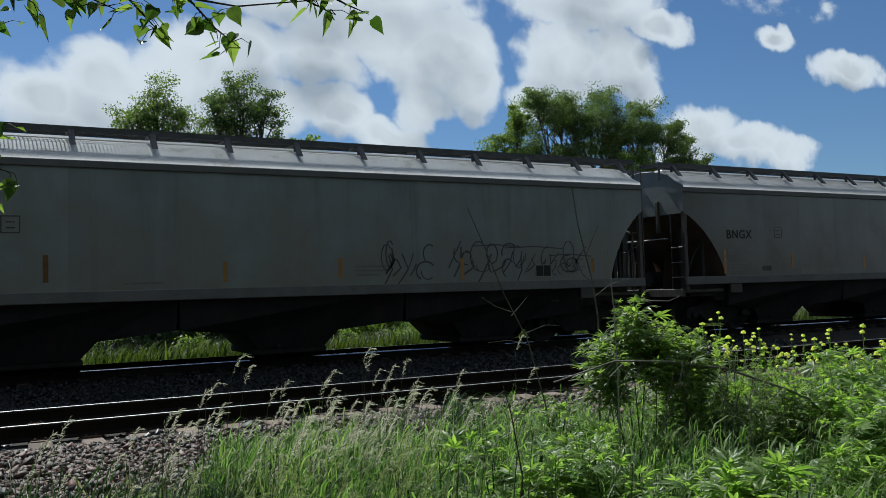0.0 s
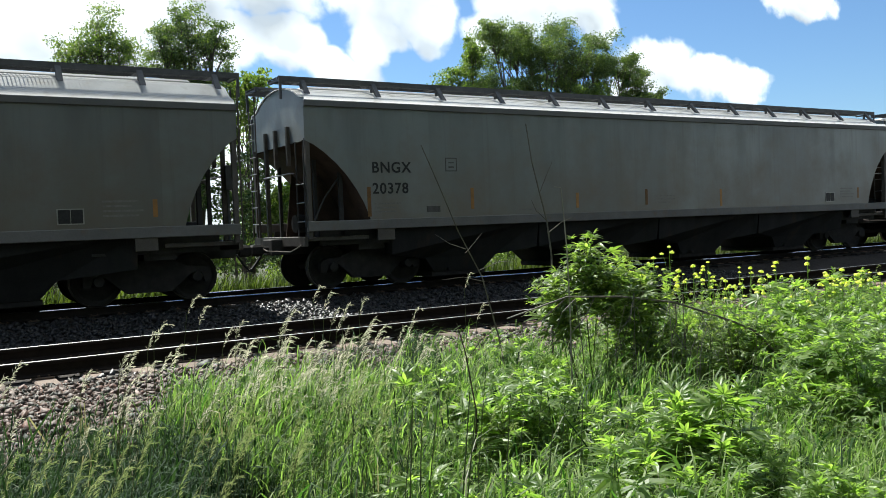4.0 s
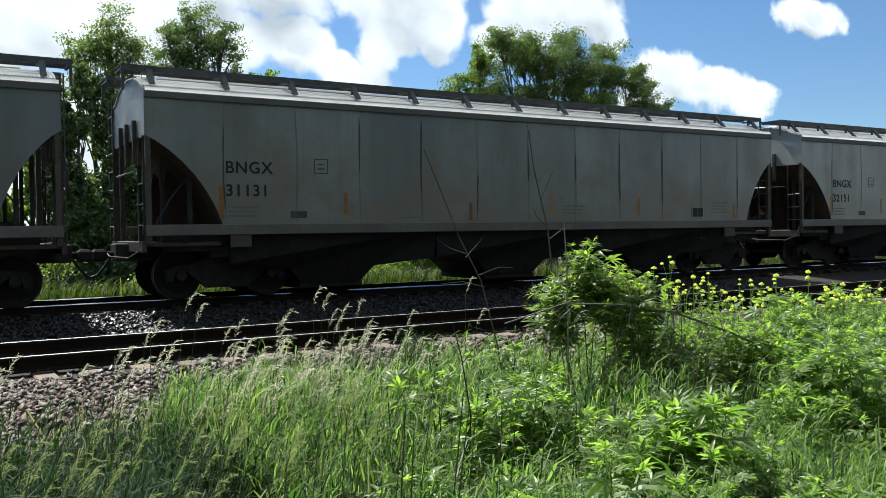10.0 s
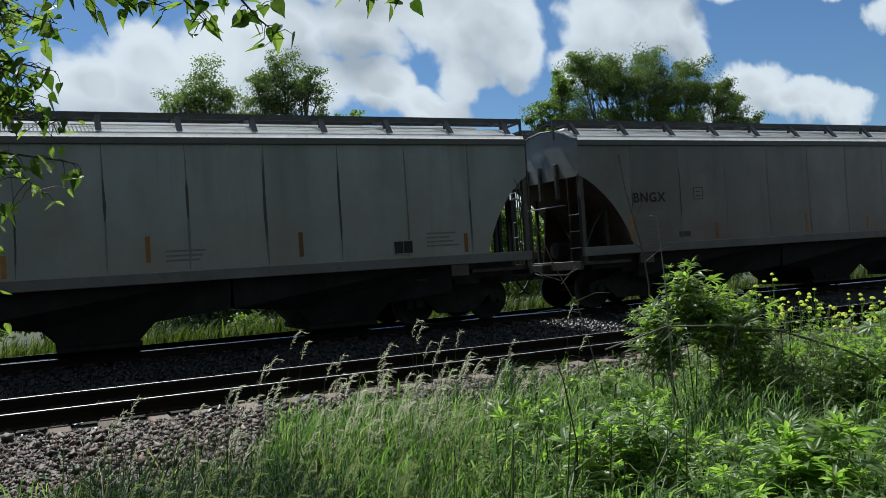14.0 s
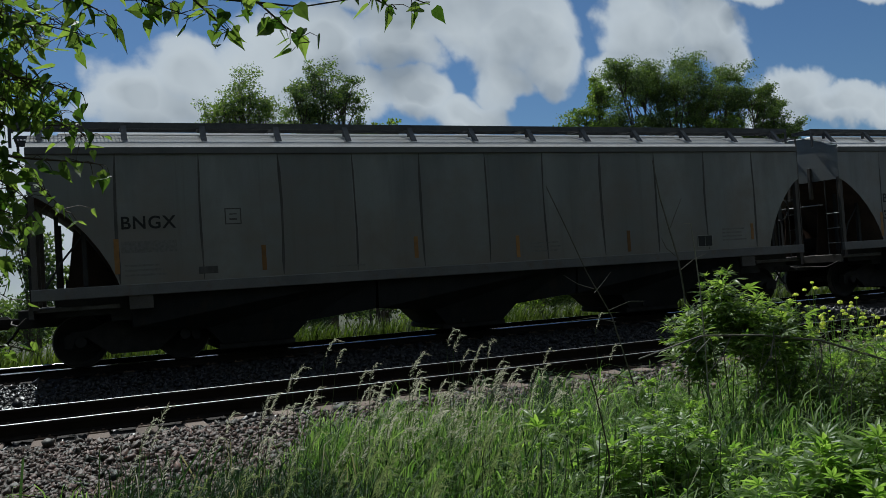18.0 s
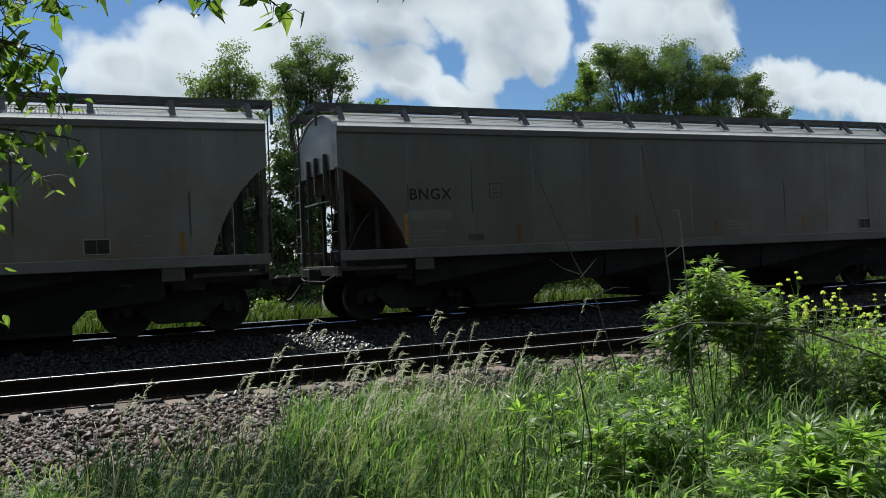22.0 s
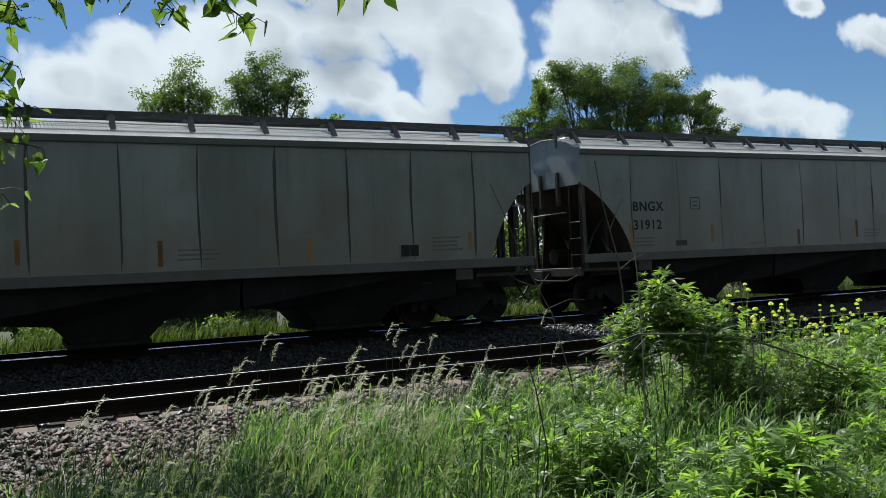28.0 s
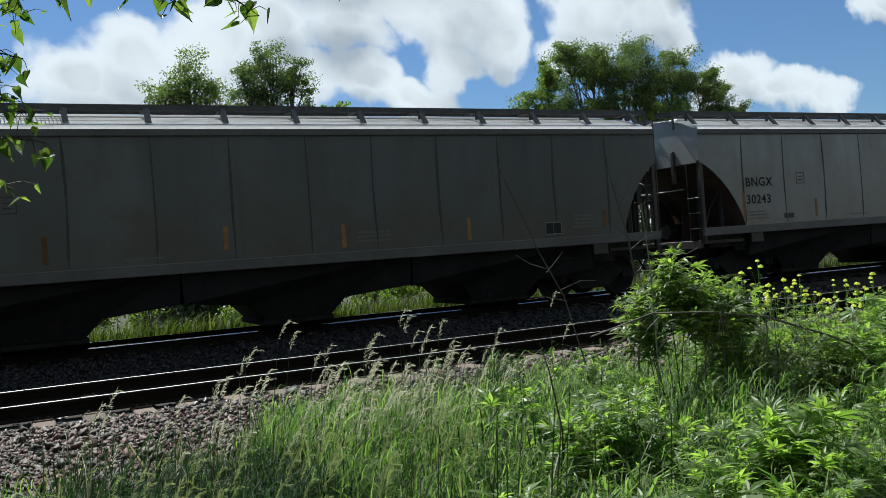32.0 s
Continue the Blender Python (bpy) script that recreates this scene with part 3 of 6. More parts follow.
def wheelset_shape():
    sh = Shape()
    for s in (-1, 1):
        prof = [(0.0, 0.09), (0.10, 0.09), (0.13, 0.07), (0.36, 0.045), (0.40, 0.066), (0.455, 0.066), (0.457, -0.028), (0.482, -0.036), (0.48, -0.066), (0.40, -0.066), (0.36, -0.02), (0.12, -0.045), (0.0, -0.05)]
        n = 24
        b = len(sh.v)
        for r, o in prof:
            for i in range(n):
                a = 2 * math.pi * i / n
                sh.v.append((r * math.cos(a), s * (0.76 + o), r * math.sin(a)))
        for j in range(len(prof) - 1):
            for i in range(n):
                q = (b + j * n + i, b + j * n + (i + 1) % n, b + (j + 1) * n + (i + 1) % n, b + (j + 1) * n + i)
                sh.f.append(q if s > 0 else q[::-1])
                sh.m.append(1 if j in (5, 6) else 0)
        for i in range(0, n, 6):
            a = 2 * math.pi * i / n
            sh.box(0.055 * math.cos(a) - 0.018, 0.055 * math.cos(a) + 0.018, *sorted((s * 0.85, s * 0.875)), 0.055 * math.sin(a) - 0.018, 0.055 * math.sin(a) + 0.018)
    sh.tube([(0, -0.98, 0), (0, 0.98, 0)], 0.075, 12)
    return sh


def side_frame_shape():
    out = [(-1.16, 0.36), (-1.16, 0.56), (-1.02, 0.64), (-0.72, 0.66), (-0.42, 0.80), (0.42, 0.80), (0.72, 0.66), (1.02, 0.64), (1.16, 0.56), (1.16, 0.36), (1.04, 0.34), (0.98, 0.52), (0.78, 0.52), (0.66, 0.42), (0.40, 0.20), (-0.40, 0.20), (-0.66, 0.42), (-0.78, 0.52), (-0.98, 0.52), (-1.04, 0.34)]
    sh = Shape().prism(out, -0.08, 0.08)
    for x in (-0.89, 0.89):
        sh.tube([(x, -0.14, 0.455), (x, 0.12, 0.455)], 0.095, 12)
    return sh


def spring_shape():
    sh = Shape()
    for x in (-0.22, -0.07, 0.08, 0.23):
        pts = [(x + 0.055 * math.cos(a), 0.055 * math.sin(a), 0.26 + 0.045 * a / (2 * math.pi) * 1.25) for a in np.linspace(0, 10 * math.pi, 36)]
        sh.tube(pts, 0.014, 4)
    return sh


def ladder_shape(x, y0, y1, z0, z1):
    return Shape().box(x - 0.012, x + 0.012, y0 - 0.012, y0 + 0.012, z0, z1).box(x - 0.012, x + 0.012, y1 - 0.012, y1 + 0.012, z0, z1)


def build_car(name_label, seams):
    car = tagged(new("hopper_car"), name_label, "freight car", "covered hopper cars of one freight train")
    for s in (-1, 1):
        part("side_sheet", side_sheet(s), paint, car)
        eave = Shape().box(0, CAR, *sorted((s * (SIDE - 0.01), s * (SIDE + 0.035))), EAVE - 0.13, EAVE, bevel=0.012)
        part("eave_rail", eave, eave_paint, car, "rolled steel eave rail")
        sill = Shape().box(0.0, CAR, *sorted((s * (SIDE - 0.1), s * (SIDE + 0.03))), SILL0, SILL1 + 0.002, bevel=0.01)
        part("side_sill", sill, sill_paint, car, "pale dusty side sill")
        part("running_board", board_shape(s), walkway, car, "grated steel roof walkway")
        part("walkway_rim", rim_shape(s), bracket_paint, car)
        br = bracket_shape(s).mesh("bracket", bracket_paint)
        for i in range(13):
            part("bracket", br, None, car, at=pose(0.22 + i * (CAR - 0.44) / 12, 0, 0))
        post = Shape().box(-0.045, 0.045, -0.05, 0.05, 1.06, 3.1, bevel=0.008).mesh("corner_post", end_paint)
        bolster_web = Shape().box(-0.2, 0.2, -0.03, 0.03, 0.98, SILL0 + 0.01, bevel=0.01).mesh("jacking_pad", end_paint)
        for x in (0.06, CAR - 0.06):
            part("corner_post", post, None, car, at=pose(x, s * (SIDE - 0.06), 0))
        for x in (1.75, CAR - 1.75):
            part("jacking_pad", bolster_web, None, car, at=pose(x, s * (SIDE - 0.02), 0))
        for x in (-0.25, CAR + 0.25):
            part("walkway_hoop", hoop_shape(x, s), bracket_paint, car)
        for x in (0.42, CAR - 0.42):
            part("end_post", Shape().box(x - 0.035, x + 0.035, s * 1.0 - 0.035, s * 1.0 + 0.035, 1.1, 2.7, bevel=0.006), under, car)
        for x in (0.86, CAR - 0.7):
            part("end_post", Shape().box(x - 0.04, x + 0.04, s * 1.3 - 0.04, s * 1.3 + 0.04, 1.1, 2.42, bevel=0.006), under, car)
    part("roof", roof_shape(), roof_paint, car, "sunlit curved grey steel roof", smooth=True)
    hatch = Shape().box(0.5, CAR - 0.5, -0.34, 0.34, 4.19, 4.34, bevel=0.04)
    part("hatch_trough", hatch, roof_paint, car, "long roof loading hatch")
    for x, turn in ((0, 0), (CAR, 180)):
        m = pose(x, 0, 0, 0, 0, turn)
        part("end_wall", end_wall(), skylit_paint, car, "pale streaked upper end wall", at=m)
        part("slope_sheet", slope_sheet(1.0 if x == 0 else REAR), rust, car, "rust-brown sloping end sheet", at=m, smooth=True)
        flat = Shape().box(-0.05, 1.4, -1.46, 1.46, 1.02, 1.10, bevel=0.01).box(-0.06, 0.02, -1.5, 1.5, 0.92, 1.12, bevel=0.01)
        part("end_platform", flat, end_paint, car, at=m)
        lad = part("ladder", ladder_shape(-0.02, -1.52, -1.12, 1.12, 3.05), under, car, at=m)
        for z in (1.42, 1.80, 2.18):
            part("rung", Shape().tube([(-0.03, -1.52, z), (-0.03, -1.12, z)], 0.011, 6), rung_paint, lad)
        tall = part("ladder", ladder_shape(-0.06, 1.12, 1.52, 1.12, 4.05), end_paint, car, at=m)
        for z in np.arange(1.42, 4.0, 0.38):
            part("rung", Shape().tube([(-0.07, 1.12, z), (-0.07, 1.52, z)], 0.011, 6), rung_paint, tall)
        for y in (-0.62, 0.1, 0.7):
            part("end_stiffener", Shape().box(-0.02, 0.06, y - 0.04, y + 0.04, 1.1 if y > 0.5 else 2.6, 3.42, bevel=0.008), end_paint, car, at=m)
        part("brace", Shape().tube([(0.02, -1.46, 1.12), (0.5, -1.3, 1.9), (0.9, -1.3, 2.4)], 0.02, 6), under, car, at=m)
        part("grab_iron", Shape().tube([(-0.02, -1.0, 2.42), (-0.09, -1.0, 2.42), (-0.09, 0.6, 2.42), (-0.02, 0.6, 2.42)], 0.016, 6), rung_paint, car, at=m)
        lever = Shape().tube([(-0.1, -1.45, 0.95), (-0.25, -1.2, 0.82), (-0.42, -0.3, 0.84), (-0.42, 0.0, 0.9)], 0.014, 6)
        part("uncoupling_lever", lever, end_paint, car, at=m)
        coup = Shape().box(-0.46, 0.2, -0.075, 0.075, 0.80, 0.93, bevel=0.02).box(-0.685, -0.44, -0.15, 0.13, 0.74, 0.98, bevel=0.05)
        part("coupler", coup, bogie, car, at=m)
        hose = [(-0.3, 0.3, 0.80), (-0.42, 0.3, 0.62), (-0.56, 0.27, 0.46), (-0.69, 0.22, 0.42)]
        part("air_hose", Shape().tube(hose, 0.026, 6), hose_rubber, car, at=m)
        truck = part("truck", Shape().box(-0.16, 0.16, -1.02, 1.02, 0.40, 0.66, bevel=0.03).box(-0.3, 0.3, -0.35, 0.35, 0.6, 0.78, bevel=0.03), bogie, car, "grimy cast-steel two-axle truck, darkened for shade", at=m @ pose(1.62, 0, 0))
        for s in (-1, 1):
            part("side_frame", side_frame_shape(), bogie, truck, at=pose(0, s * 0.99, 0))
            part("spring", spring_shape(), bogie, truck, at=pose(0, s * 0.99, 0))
        for dx in (-0.89, 0.89):
            w = part("wheelset", WHEELS, None, truck, at=pose(dx, 0, 0.455))
            wheelsets.append(w)
    under_slope = [(0.5, 1.08), (1.44, 1.08)] + [(x + 0.03, z - 0.05) for x, z in reversed(CUT) if x > 0.45]
    for y in (-0.2, 0.95):
        part("centre_web", Shape().prism(under_slope, y, y + 0.02), rust, car, "rust-brown web plate under the sloping sheet")
    brake = Shape().tube([(0.28 * math.cos(a), 0, 0.28 * math.sin(a)) for a in np.linspace(0, 2 * math.pi, 21)], 0.02, 6, caps=False)
    for a in (0, 90, 180, 270):
        brake.tube([(0, 0, 0), (0.28 * math.cos(radians(a)), 0, 0.28 * math.sin(radians(a)))], 0.012, 5)
    part("brake_wheel", brake, bracket_paint, car, "iron hand brake wheel", at=pose(CAR + 0.16, -0.75, 2.35, 0, 0, 90))
    part("brake_stand", Shape().box(CAR - 0.02, CAR + 0.12, -0.85, -0.65, 2.1, 2.6, bevel=0.02).box(CAR + 0.02, CAR + 0.06, -0.78, -0.72, 1.1, 2.1), bracket_paint, car)
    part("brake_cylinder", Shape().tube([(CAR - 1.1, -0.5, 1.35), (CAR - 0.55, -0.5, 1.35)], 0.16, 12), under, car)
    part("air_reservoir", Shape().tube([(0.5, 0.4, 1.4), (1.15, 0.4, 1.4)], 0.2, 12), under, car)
    # dark plates added to keep bright sky out of the gap below the sill
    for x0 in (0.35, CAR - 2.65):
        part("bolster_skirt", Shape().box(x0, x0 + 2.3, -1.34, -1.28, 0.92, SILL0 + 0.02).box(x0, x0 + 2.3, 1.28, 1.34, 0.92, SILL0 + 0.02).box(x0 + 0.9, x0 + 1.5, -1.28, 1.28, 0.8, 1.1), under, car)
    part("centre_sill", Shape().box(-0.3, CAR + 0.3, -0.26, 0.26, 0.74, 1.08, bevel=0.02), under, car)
    # three bays, or four closer ones under a longer car
    bays, step = (4, 3.95) if CAR > 18 else (3, 4.6)
    for i in range(bays):
        x = CAR * 0.5 - 0.15 + (i - (bays - 1) / 2) * step
        bay = part("hopper_bay", bay_shape(x, step - 0.02), bay_paint, car, "grimy hopper bay, darkened for shade")
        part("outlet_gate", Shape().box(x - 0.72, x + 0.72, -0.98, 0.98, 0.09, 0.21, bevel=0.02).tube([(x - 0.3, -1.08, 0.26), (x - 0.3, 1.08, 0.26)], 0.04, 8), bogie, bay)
    rnd = random.Random(seams * 7 + 1)
    for i in range(1, 12):
        if seams == 0:
            continue
        # every seam shows faintly from eave to sill; run-off darkens all or some stretches of it
        style = "full drip thin".split()[seams - 1]
        x = i * CAR / 12 + rnd.uniform(-0.03, 0.03)
        w = rnd.uniform(0.018, 0.029)
        lines = [(SILL1 + 0.02, 3.74, seam_faint, 0.8)]
        if style == "full":
            lines = [(SILL1 + 0.02, 3.74, seam_dirt, 1.0)]
        elif style == "drip" and rnd.random() < 0.75:
            z0 = rnd.uniform(1.5, 2.6)
            lines.append((z0, min(3.7, z0 + rnd.uniform(0.6, 1.6)), seam_dirt, 0.9))
        elif style == "thin" and rnd.random() < 0.35:
            z0 = rnd.uniform(1.5, 2.2)
            lines.append((z0, z0 + rnd.uniform(0.4, 1.2), seam_dirt, 0.6))
        bow = rnd.uniform(-0.035, 0.035)
        for k, (z0, z1, dirt, thick) in enumerate(lines):
            sh = Shape()
            out = -SIDE - 0.004 - 0.003 * k
            for q in (0, 0.12, 0.35, 0.6, 0.85, 1.0):
                z = z0 + (z1 - z0) * q
                cx, ww = x + bow * math.sin((z - 1.4) * 1.35) + rnd.uniform(-0.006, 0.006), w * thick * rnd.uniform(0.6, 1.2) * (0.3 if q in (0, 1.0) else 1)
                sh.v += [(cx - ww, out, z), (cx + ww, out, z), (cx + ww, -SIDE + 0.002, z), (cx - ww, -SIDE + 0.002, z)]
            for j in range(5):
                sh.f += [(4 * j + a, 4 * j + (a + 1) % 4, 4 * j + 4 + (a + 1) % 4, 4 * j + 4 + a) for a in range(4)]
            sh.f += [(3, 2, 1, 0), (20, 21, 22, 23)]
            sh.m = [0] * len(sh.f)
            part("weld_seam", sh, dirt, car)
    for i, x in enumerate((1.38, 3.95, 7.0, 9.3, 12.1, CAR - 1.57)):
        tall = 0.62 if i in (0,) else rnd.uniform(0.32, 0.5)
        z = SILL1 + rnd.uniform(0.04, 0.2)
        part("reflector", Shape().box(x - 0.042, x + 0.042, -SIDE - 0.005, -SIDE + 0.002, z, z + tall, bevel=0.002), amber, car, "yellow reflective strip")
    a, b, c, d = CAR - 3.20, CAR - 2.80, 1.52, 1.76
    pl = part("placard_holder", Shape().box(a, b, -SIDE - 0.012, -SIDE + 0.002, c, d, bevel=0.004), ink, car, "black placard board with a white edge")
    rim = Shape().box(a - 0.02, b + 0.02, -SIDE - 0.014, -SIDE, d, d + 0.018).box(a - 0.02, b + 0.02, -SIDE - 0.014, -SIDE, c - 0.018, c)
    rim.box(a - 0.02, a, -SIDE - 0.014, -SIDE, c, d).box(b, b + 0.02, -SIDE - 0.014, -SIDE, c, d).box((a + b) / 2 - 0.004, (a + b) / 2 + 0.004, -SIDE - 0.015, -SIDE, c, d)
    part("placard_edge", rim, rung_paint, pl)
    for x, z, k in ((CAR - 2.47, 1.62, 4), (5.2, 1.52, 1), (9.6, 1.6, 3), (1.5, 1.56, 3)):
        for j in range(k):
            part("small_print", Shape().box(x, x + rnd.uniform(0.5, 0.75), -SIDE - 0.004, -SIDE + 0.002, z + j * 0.085, z + j * 0.085 + 0.035), faint_ink, car)
    box = Shape()
    for a, b, c, d in ((3.27, 3.57, 2.42, 2.44), (3.27, 3.57, 2.70, 2.72), (3.27, 3.29, 2.42, 2.72), (3.55, 3.57, 2.42, 2.72), (3.35, 3.49, 2.5, 2.53), (3.35, 3.49, 2.6, 2.62)):
        box.box(a, b, -SIDE - 0.004, -SIDE + 0.002, c, d)
    part("stencil_box", box, seam_dirt, car)
    part("dark_plate", Shape().box(2.76, 3.1, -SIDE - 0.006, -SIDE + 0.002, 1.54, 1.67, bevel=0.003), seam_dirt, car)
    return car


def lettering(car, words, x, z, size, mat=ink, wide=1.0):
    cu = bpy.data.curves.new("lettering", "FONT")
    cu.body, cu.size, cu.extrude, cu.offset = words, size, 0.002, 0.0055
    cu.space_character = 1.12
    cu.materials.append(mat)
    ob = new("lettering", cu)
    ob.parent = car
    ob.matrix_basis = pose(x, -SIDE - 0.006, z, 90) @ Matrix.Diagonal((wide, 1, 1, 1))
    return ob


wheelsets = []
WHEELS = wheelset_shape().mesh("wheelset", [bogie, tread])
NUMBERS = ["", "", "20378", "31919", "31131", "32151", "", "", "30857", "", "30718", "", "31912", "30708", "30243", ""]
FIRST = -1
cars = []
LOOKS = ("grey steel covered hopper car with dark streaked weld seams", "smooth-sided grey steel covered hopper car, dusty and stained")
EAVE = 3.70
ROOF = roof_line(EAVE)
proto = {0: build_car(LOOKS[1], 0)}
EAVE = 3.855
ROOF = roof_line(EAVE)
proto |= {1: build_car(LOOKS[0], 1), 2: build_car(LOOKS[0], 2), 3: build_car(LOOKS[0], 3)}
CAR = 17.22 + LONGER
proto[4] = build_car("longer smooth-sided grey steel covered hopper car, dusty and stained", 0)
CAR = 17.22


def build_train():
    used = set()
    for k in range(FIRST, 16):
        kind = {-1: 0, 0: 0, 1: 0, 2: 4, 3: 1, 4: 2, 5: 2, 6: 3, 7: 1, 8: 2, 9: 3, 10: 2, 11: 1, 12: 2, 13: 1}.get(k, 1)
        if kind in used:
            car = copy_thing(proto[kind], Matrix())
        else:
            car = proto[kind]
            used.add(kind)
        cars.append((k, car))
    # how far each car's paint has faded or browned
    fade = {0: (1.12, 1.17, 1.18), 1: (0.66, 0.66, 0.63), 2: (0.88, 0.91, 0.88), 3: (0.9, 0.98, 1.06), 4: (1.1, 1.15, 1.2), 5: (1.4, 1.42, 1.4), 6: (0.8, 0.76, 0.72), 7: (0.95, 0.92, 0.88), 8: (0.86, 0.84, 0.82), 9: (0.6, 0.57, 0.53), 10: (0.74, 0.76, 0.79), 11: (1.2, 1.22, 1.18), 12: (1.2, 1.23, 1.23), 13: (0.6, 0.6, 0.59), 14: (1.35, 1.36, 1.35)}
    for k, car in cars:
        for ob in car.children:
            if ob.name.startswith(("side_sheet", "end_wall")):
                ob.color = (*fade.get(k, (1, 1, 1)), 1)
    for k, car in cars:
        num = NUMBERS[k] if 0 <= k < len(NUMBERS) else ""
        lettering(car, "BNGX", 1.46, 2.40, 0.315)
        if num:
            lettering(car, num, 1.46, 1.96, 0.315)
        else:
            part("worn_number", Shape().box(1.46, 2.4, -SIDE - 0.004, -SIDE + 0.002, 1.97, 2.18), faint_ink, car)


build_train()


def graffiti():
    """Sprayed scrawls that cannot be read: crooked strokes on two cars."""
    rnd = random.Random(14)

    def stroke(car, pts, wide):
        sh = Shape()
        pts = [Vector((x, -SIDE - 0.004, z)) for x, z in pts]
        for i, p in enumerate(pts):
            d = (pts[min(i + 1, len(pts) - 1)] - pts[max(i - 1, 0)]).normalized()
            u = Vector((-d.z, 0, d.x)) * wide
            sh.v += [tuple(p - u), tuple(p + u)]
        sh.f = [(2 * i, 2 * i + 1, 2 * i + 3, 2 * i + 2) for i in range(len(pts) - 1)]
        sh.m = [0] * len(sh.f)
        part("graffiti_stroke", sh, spray, car)

    curve = lambda x, z, w, h, a0, a1: [(x + w * math.cos(radians(a)), z + h * math.sin(radians(a))) for a in np.linspace(a0, a1, 10)]
    tall = [c for k, c in cars if k == 0][0]
    x = 10.3
    while x < 15.3:
        for _ in range(3):
            w, h = rnd.uniform(0.08, 0.24), rnd.uniform(0.12, 0.34)
            cx, cz = x + rnd.uniform(-0.1, 0.2), 1.86 + rnd.uniform(-0.2, 0.2)
            if rnd.random() < 0.5:
                stroke(tall, curve(cx, cz, w, h, rnd.uniform(0, 180), rnd.uniform(190, 400)), rnd.uniform(0.01, 0.018))
            else:
                stroke(tall, [(cx - w, cz - h), (cx + rnd.uniform(-0.05, 0.1), cz), (cx + w * rnd.uniform(-0.5, 1), cz + h)], rnd.uniform(0.01, 0.02))
        x += rnd.uniform(0.26, 0.4) if not 11.0 < x < 11.3 else 0.7
    for a, b, z in ((13.2, 14.8, 2.16), (12.4, 13.6, 2.2), (14.4, 15.6, 1.98)):
        stroke(tall, [(a, z), ((a + b) / 2, z + 0.03), (b, z - 0.02)], 0.012)
    scrawl = [c for k, c in cars if k == 10][0]
    x = 4.05
    for i in range(12):
        w = rnd.uniform(0.17, 0.24)
        z = 2.36 + (x - 4.05) * 0.06 + rnd.uniform(-0.03, 0.03)
        h = rnd.uniform(0.13, 0.18)
        corners = [(x, z - h), (x + rnd.uniform(-0.02, 0.04), z + h), (x + w, z + h * rnd.uniform(0.5, 1)), (x + w * rnd.uniform(0.4, 0.9), z + rnd.uniform(-0.05, 0.05)), (x + w * rnd.uniform(0.8, 1.0), z - h)]
        pick = rnd.choice(((0, 1, 2, 3, 4), (0, 1, 3, 4), (1, 0, 4, 2, 3), (0, 1, 4, 2), (2, 1, 3, 4, 0)))
        for a, b in zip(pick, pick[1:]):
            (ax, az), (bx, bz) = corners[a], corners[b]
            stroke(scrawl, [(ax, az), ((ax + bx) / 2 + rnd.uniform(-0.012, 0.012), (az + bz) / 2), (bx, bz)], rnd.uniform(0.026, 0.042))
        x += w + rnd.uniform(0.03, 0.07) + (0.12 if i == 5 else 0)


graffiti()


def train_x(t):
    """Where the leading end of car 0 stands; the train rolls towards -x, from 25 to 31 km/h."""
    s = (t - 16) / 16
    return sum(c * s ** i for i, c in enumerate((-118.464, -121.797, -7.684, -1.981, 1.593, 1.919, -1.056, -0.749)))


# ---- ballast stones ----
def rock_templates(count, seed):
    """Rough angular chips of unit size: eight corners, twelve faces."""
    rnd = np.random.RandomState(seed)
    v = np.array([(x, y, z) for z in (-1, 1) for y in (-1, 1) for x in (-1, 1)]) * 0.62
    f = np.array([(0, 2, 3), (0, 3, 1), (4, 5, 7), (4, 7, 6), (0, 1, 5), (0, 5, 4), (2, 6, 7), (2, 7, 3), (0, 4, 6), (0, 6, 2), (1, 3, 7), (1, 7, 5)])
    return [(v + rnd.uniform(-0.38, 0.38, (8, 3))) * rnd.uniform(0.6, 1.4, 3) for _ in range(count)], f


def turns(rnd, n):
    q = rnd.normal(size=(n, 4))
    q /= np.linalg.norm(q, axis=1, keepdims=True)
    w, x, y, z = q.T
    return np.stack([np.stack([1 - 2 * (y * y + z * z), 2 * (x * y - z * w), 2 * (x * z + y * w)], 1), np.stack([2 * (x * y + z * w), 1 - 2 * (x * x + z * z), 2 * (y * z - x * w)], 1), np.stack([2 * (x * z - y * w), 2 * (y * z + x * w), 1 - 2 * (x * x + y * y)], 1)], 1)


def bed_height(y):
    return np.interp(y, [-3.4, -2.6, -0.75, -0.4, 1.9, 2.6, 4.2, 5.4, 6.2, 8.9], [-0.46, -0.46, -0.22, -0.21, -0.21, -0.26, -0.34, -0.24, -0.2, -0.2])


def scatter_stones(name, label, n, x0, x1, y0, y1, size, seed, sink=0.0, mat=None):
    rnd = np.random.RandomState(seed)
    temps, f = rock_templates(14, seed)
    x, y = rnd.uniform(x0, x1, n), rnd.uniform(y0, y1, n)
    s = size * rnd.lognormal(0, 0.28, n)
    z = bed_height(y) + sink + s * rnd.uniform(-0.25, 0.85, n)
    r = turns(rnd, n)
    v = np.concatenate([((r[i] @ (temps[i % 14] * s[i]).T).T + (x[i], y[i], z[i])) for i in range(n)])
    faces = (f[None] + 8 * np.arange(n)[:, None, None]).reshape(-1, 3)
    return tagged(part(name, soup(name, v, faces, [mat or stone_mat])), label, "ballast", kind="stuff")


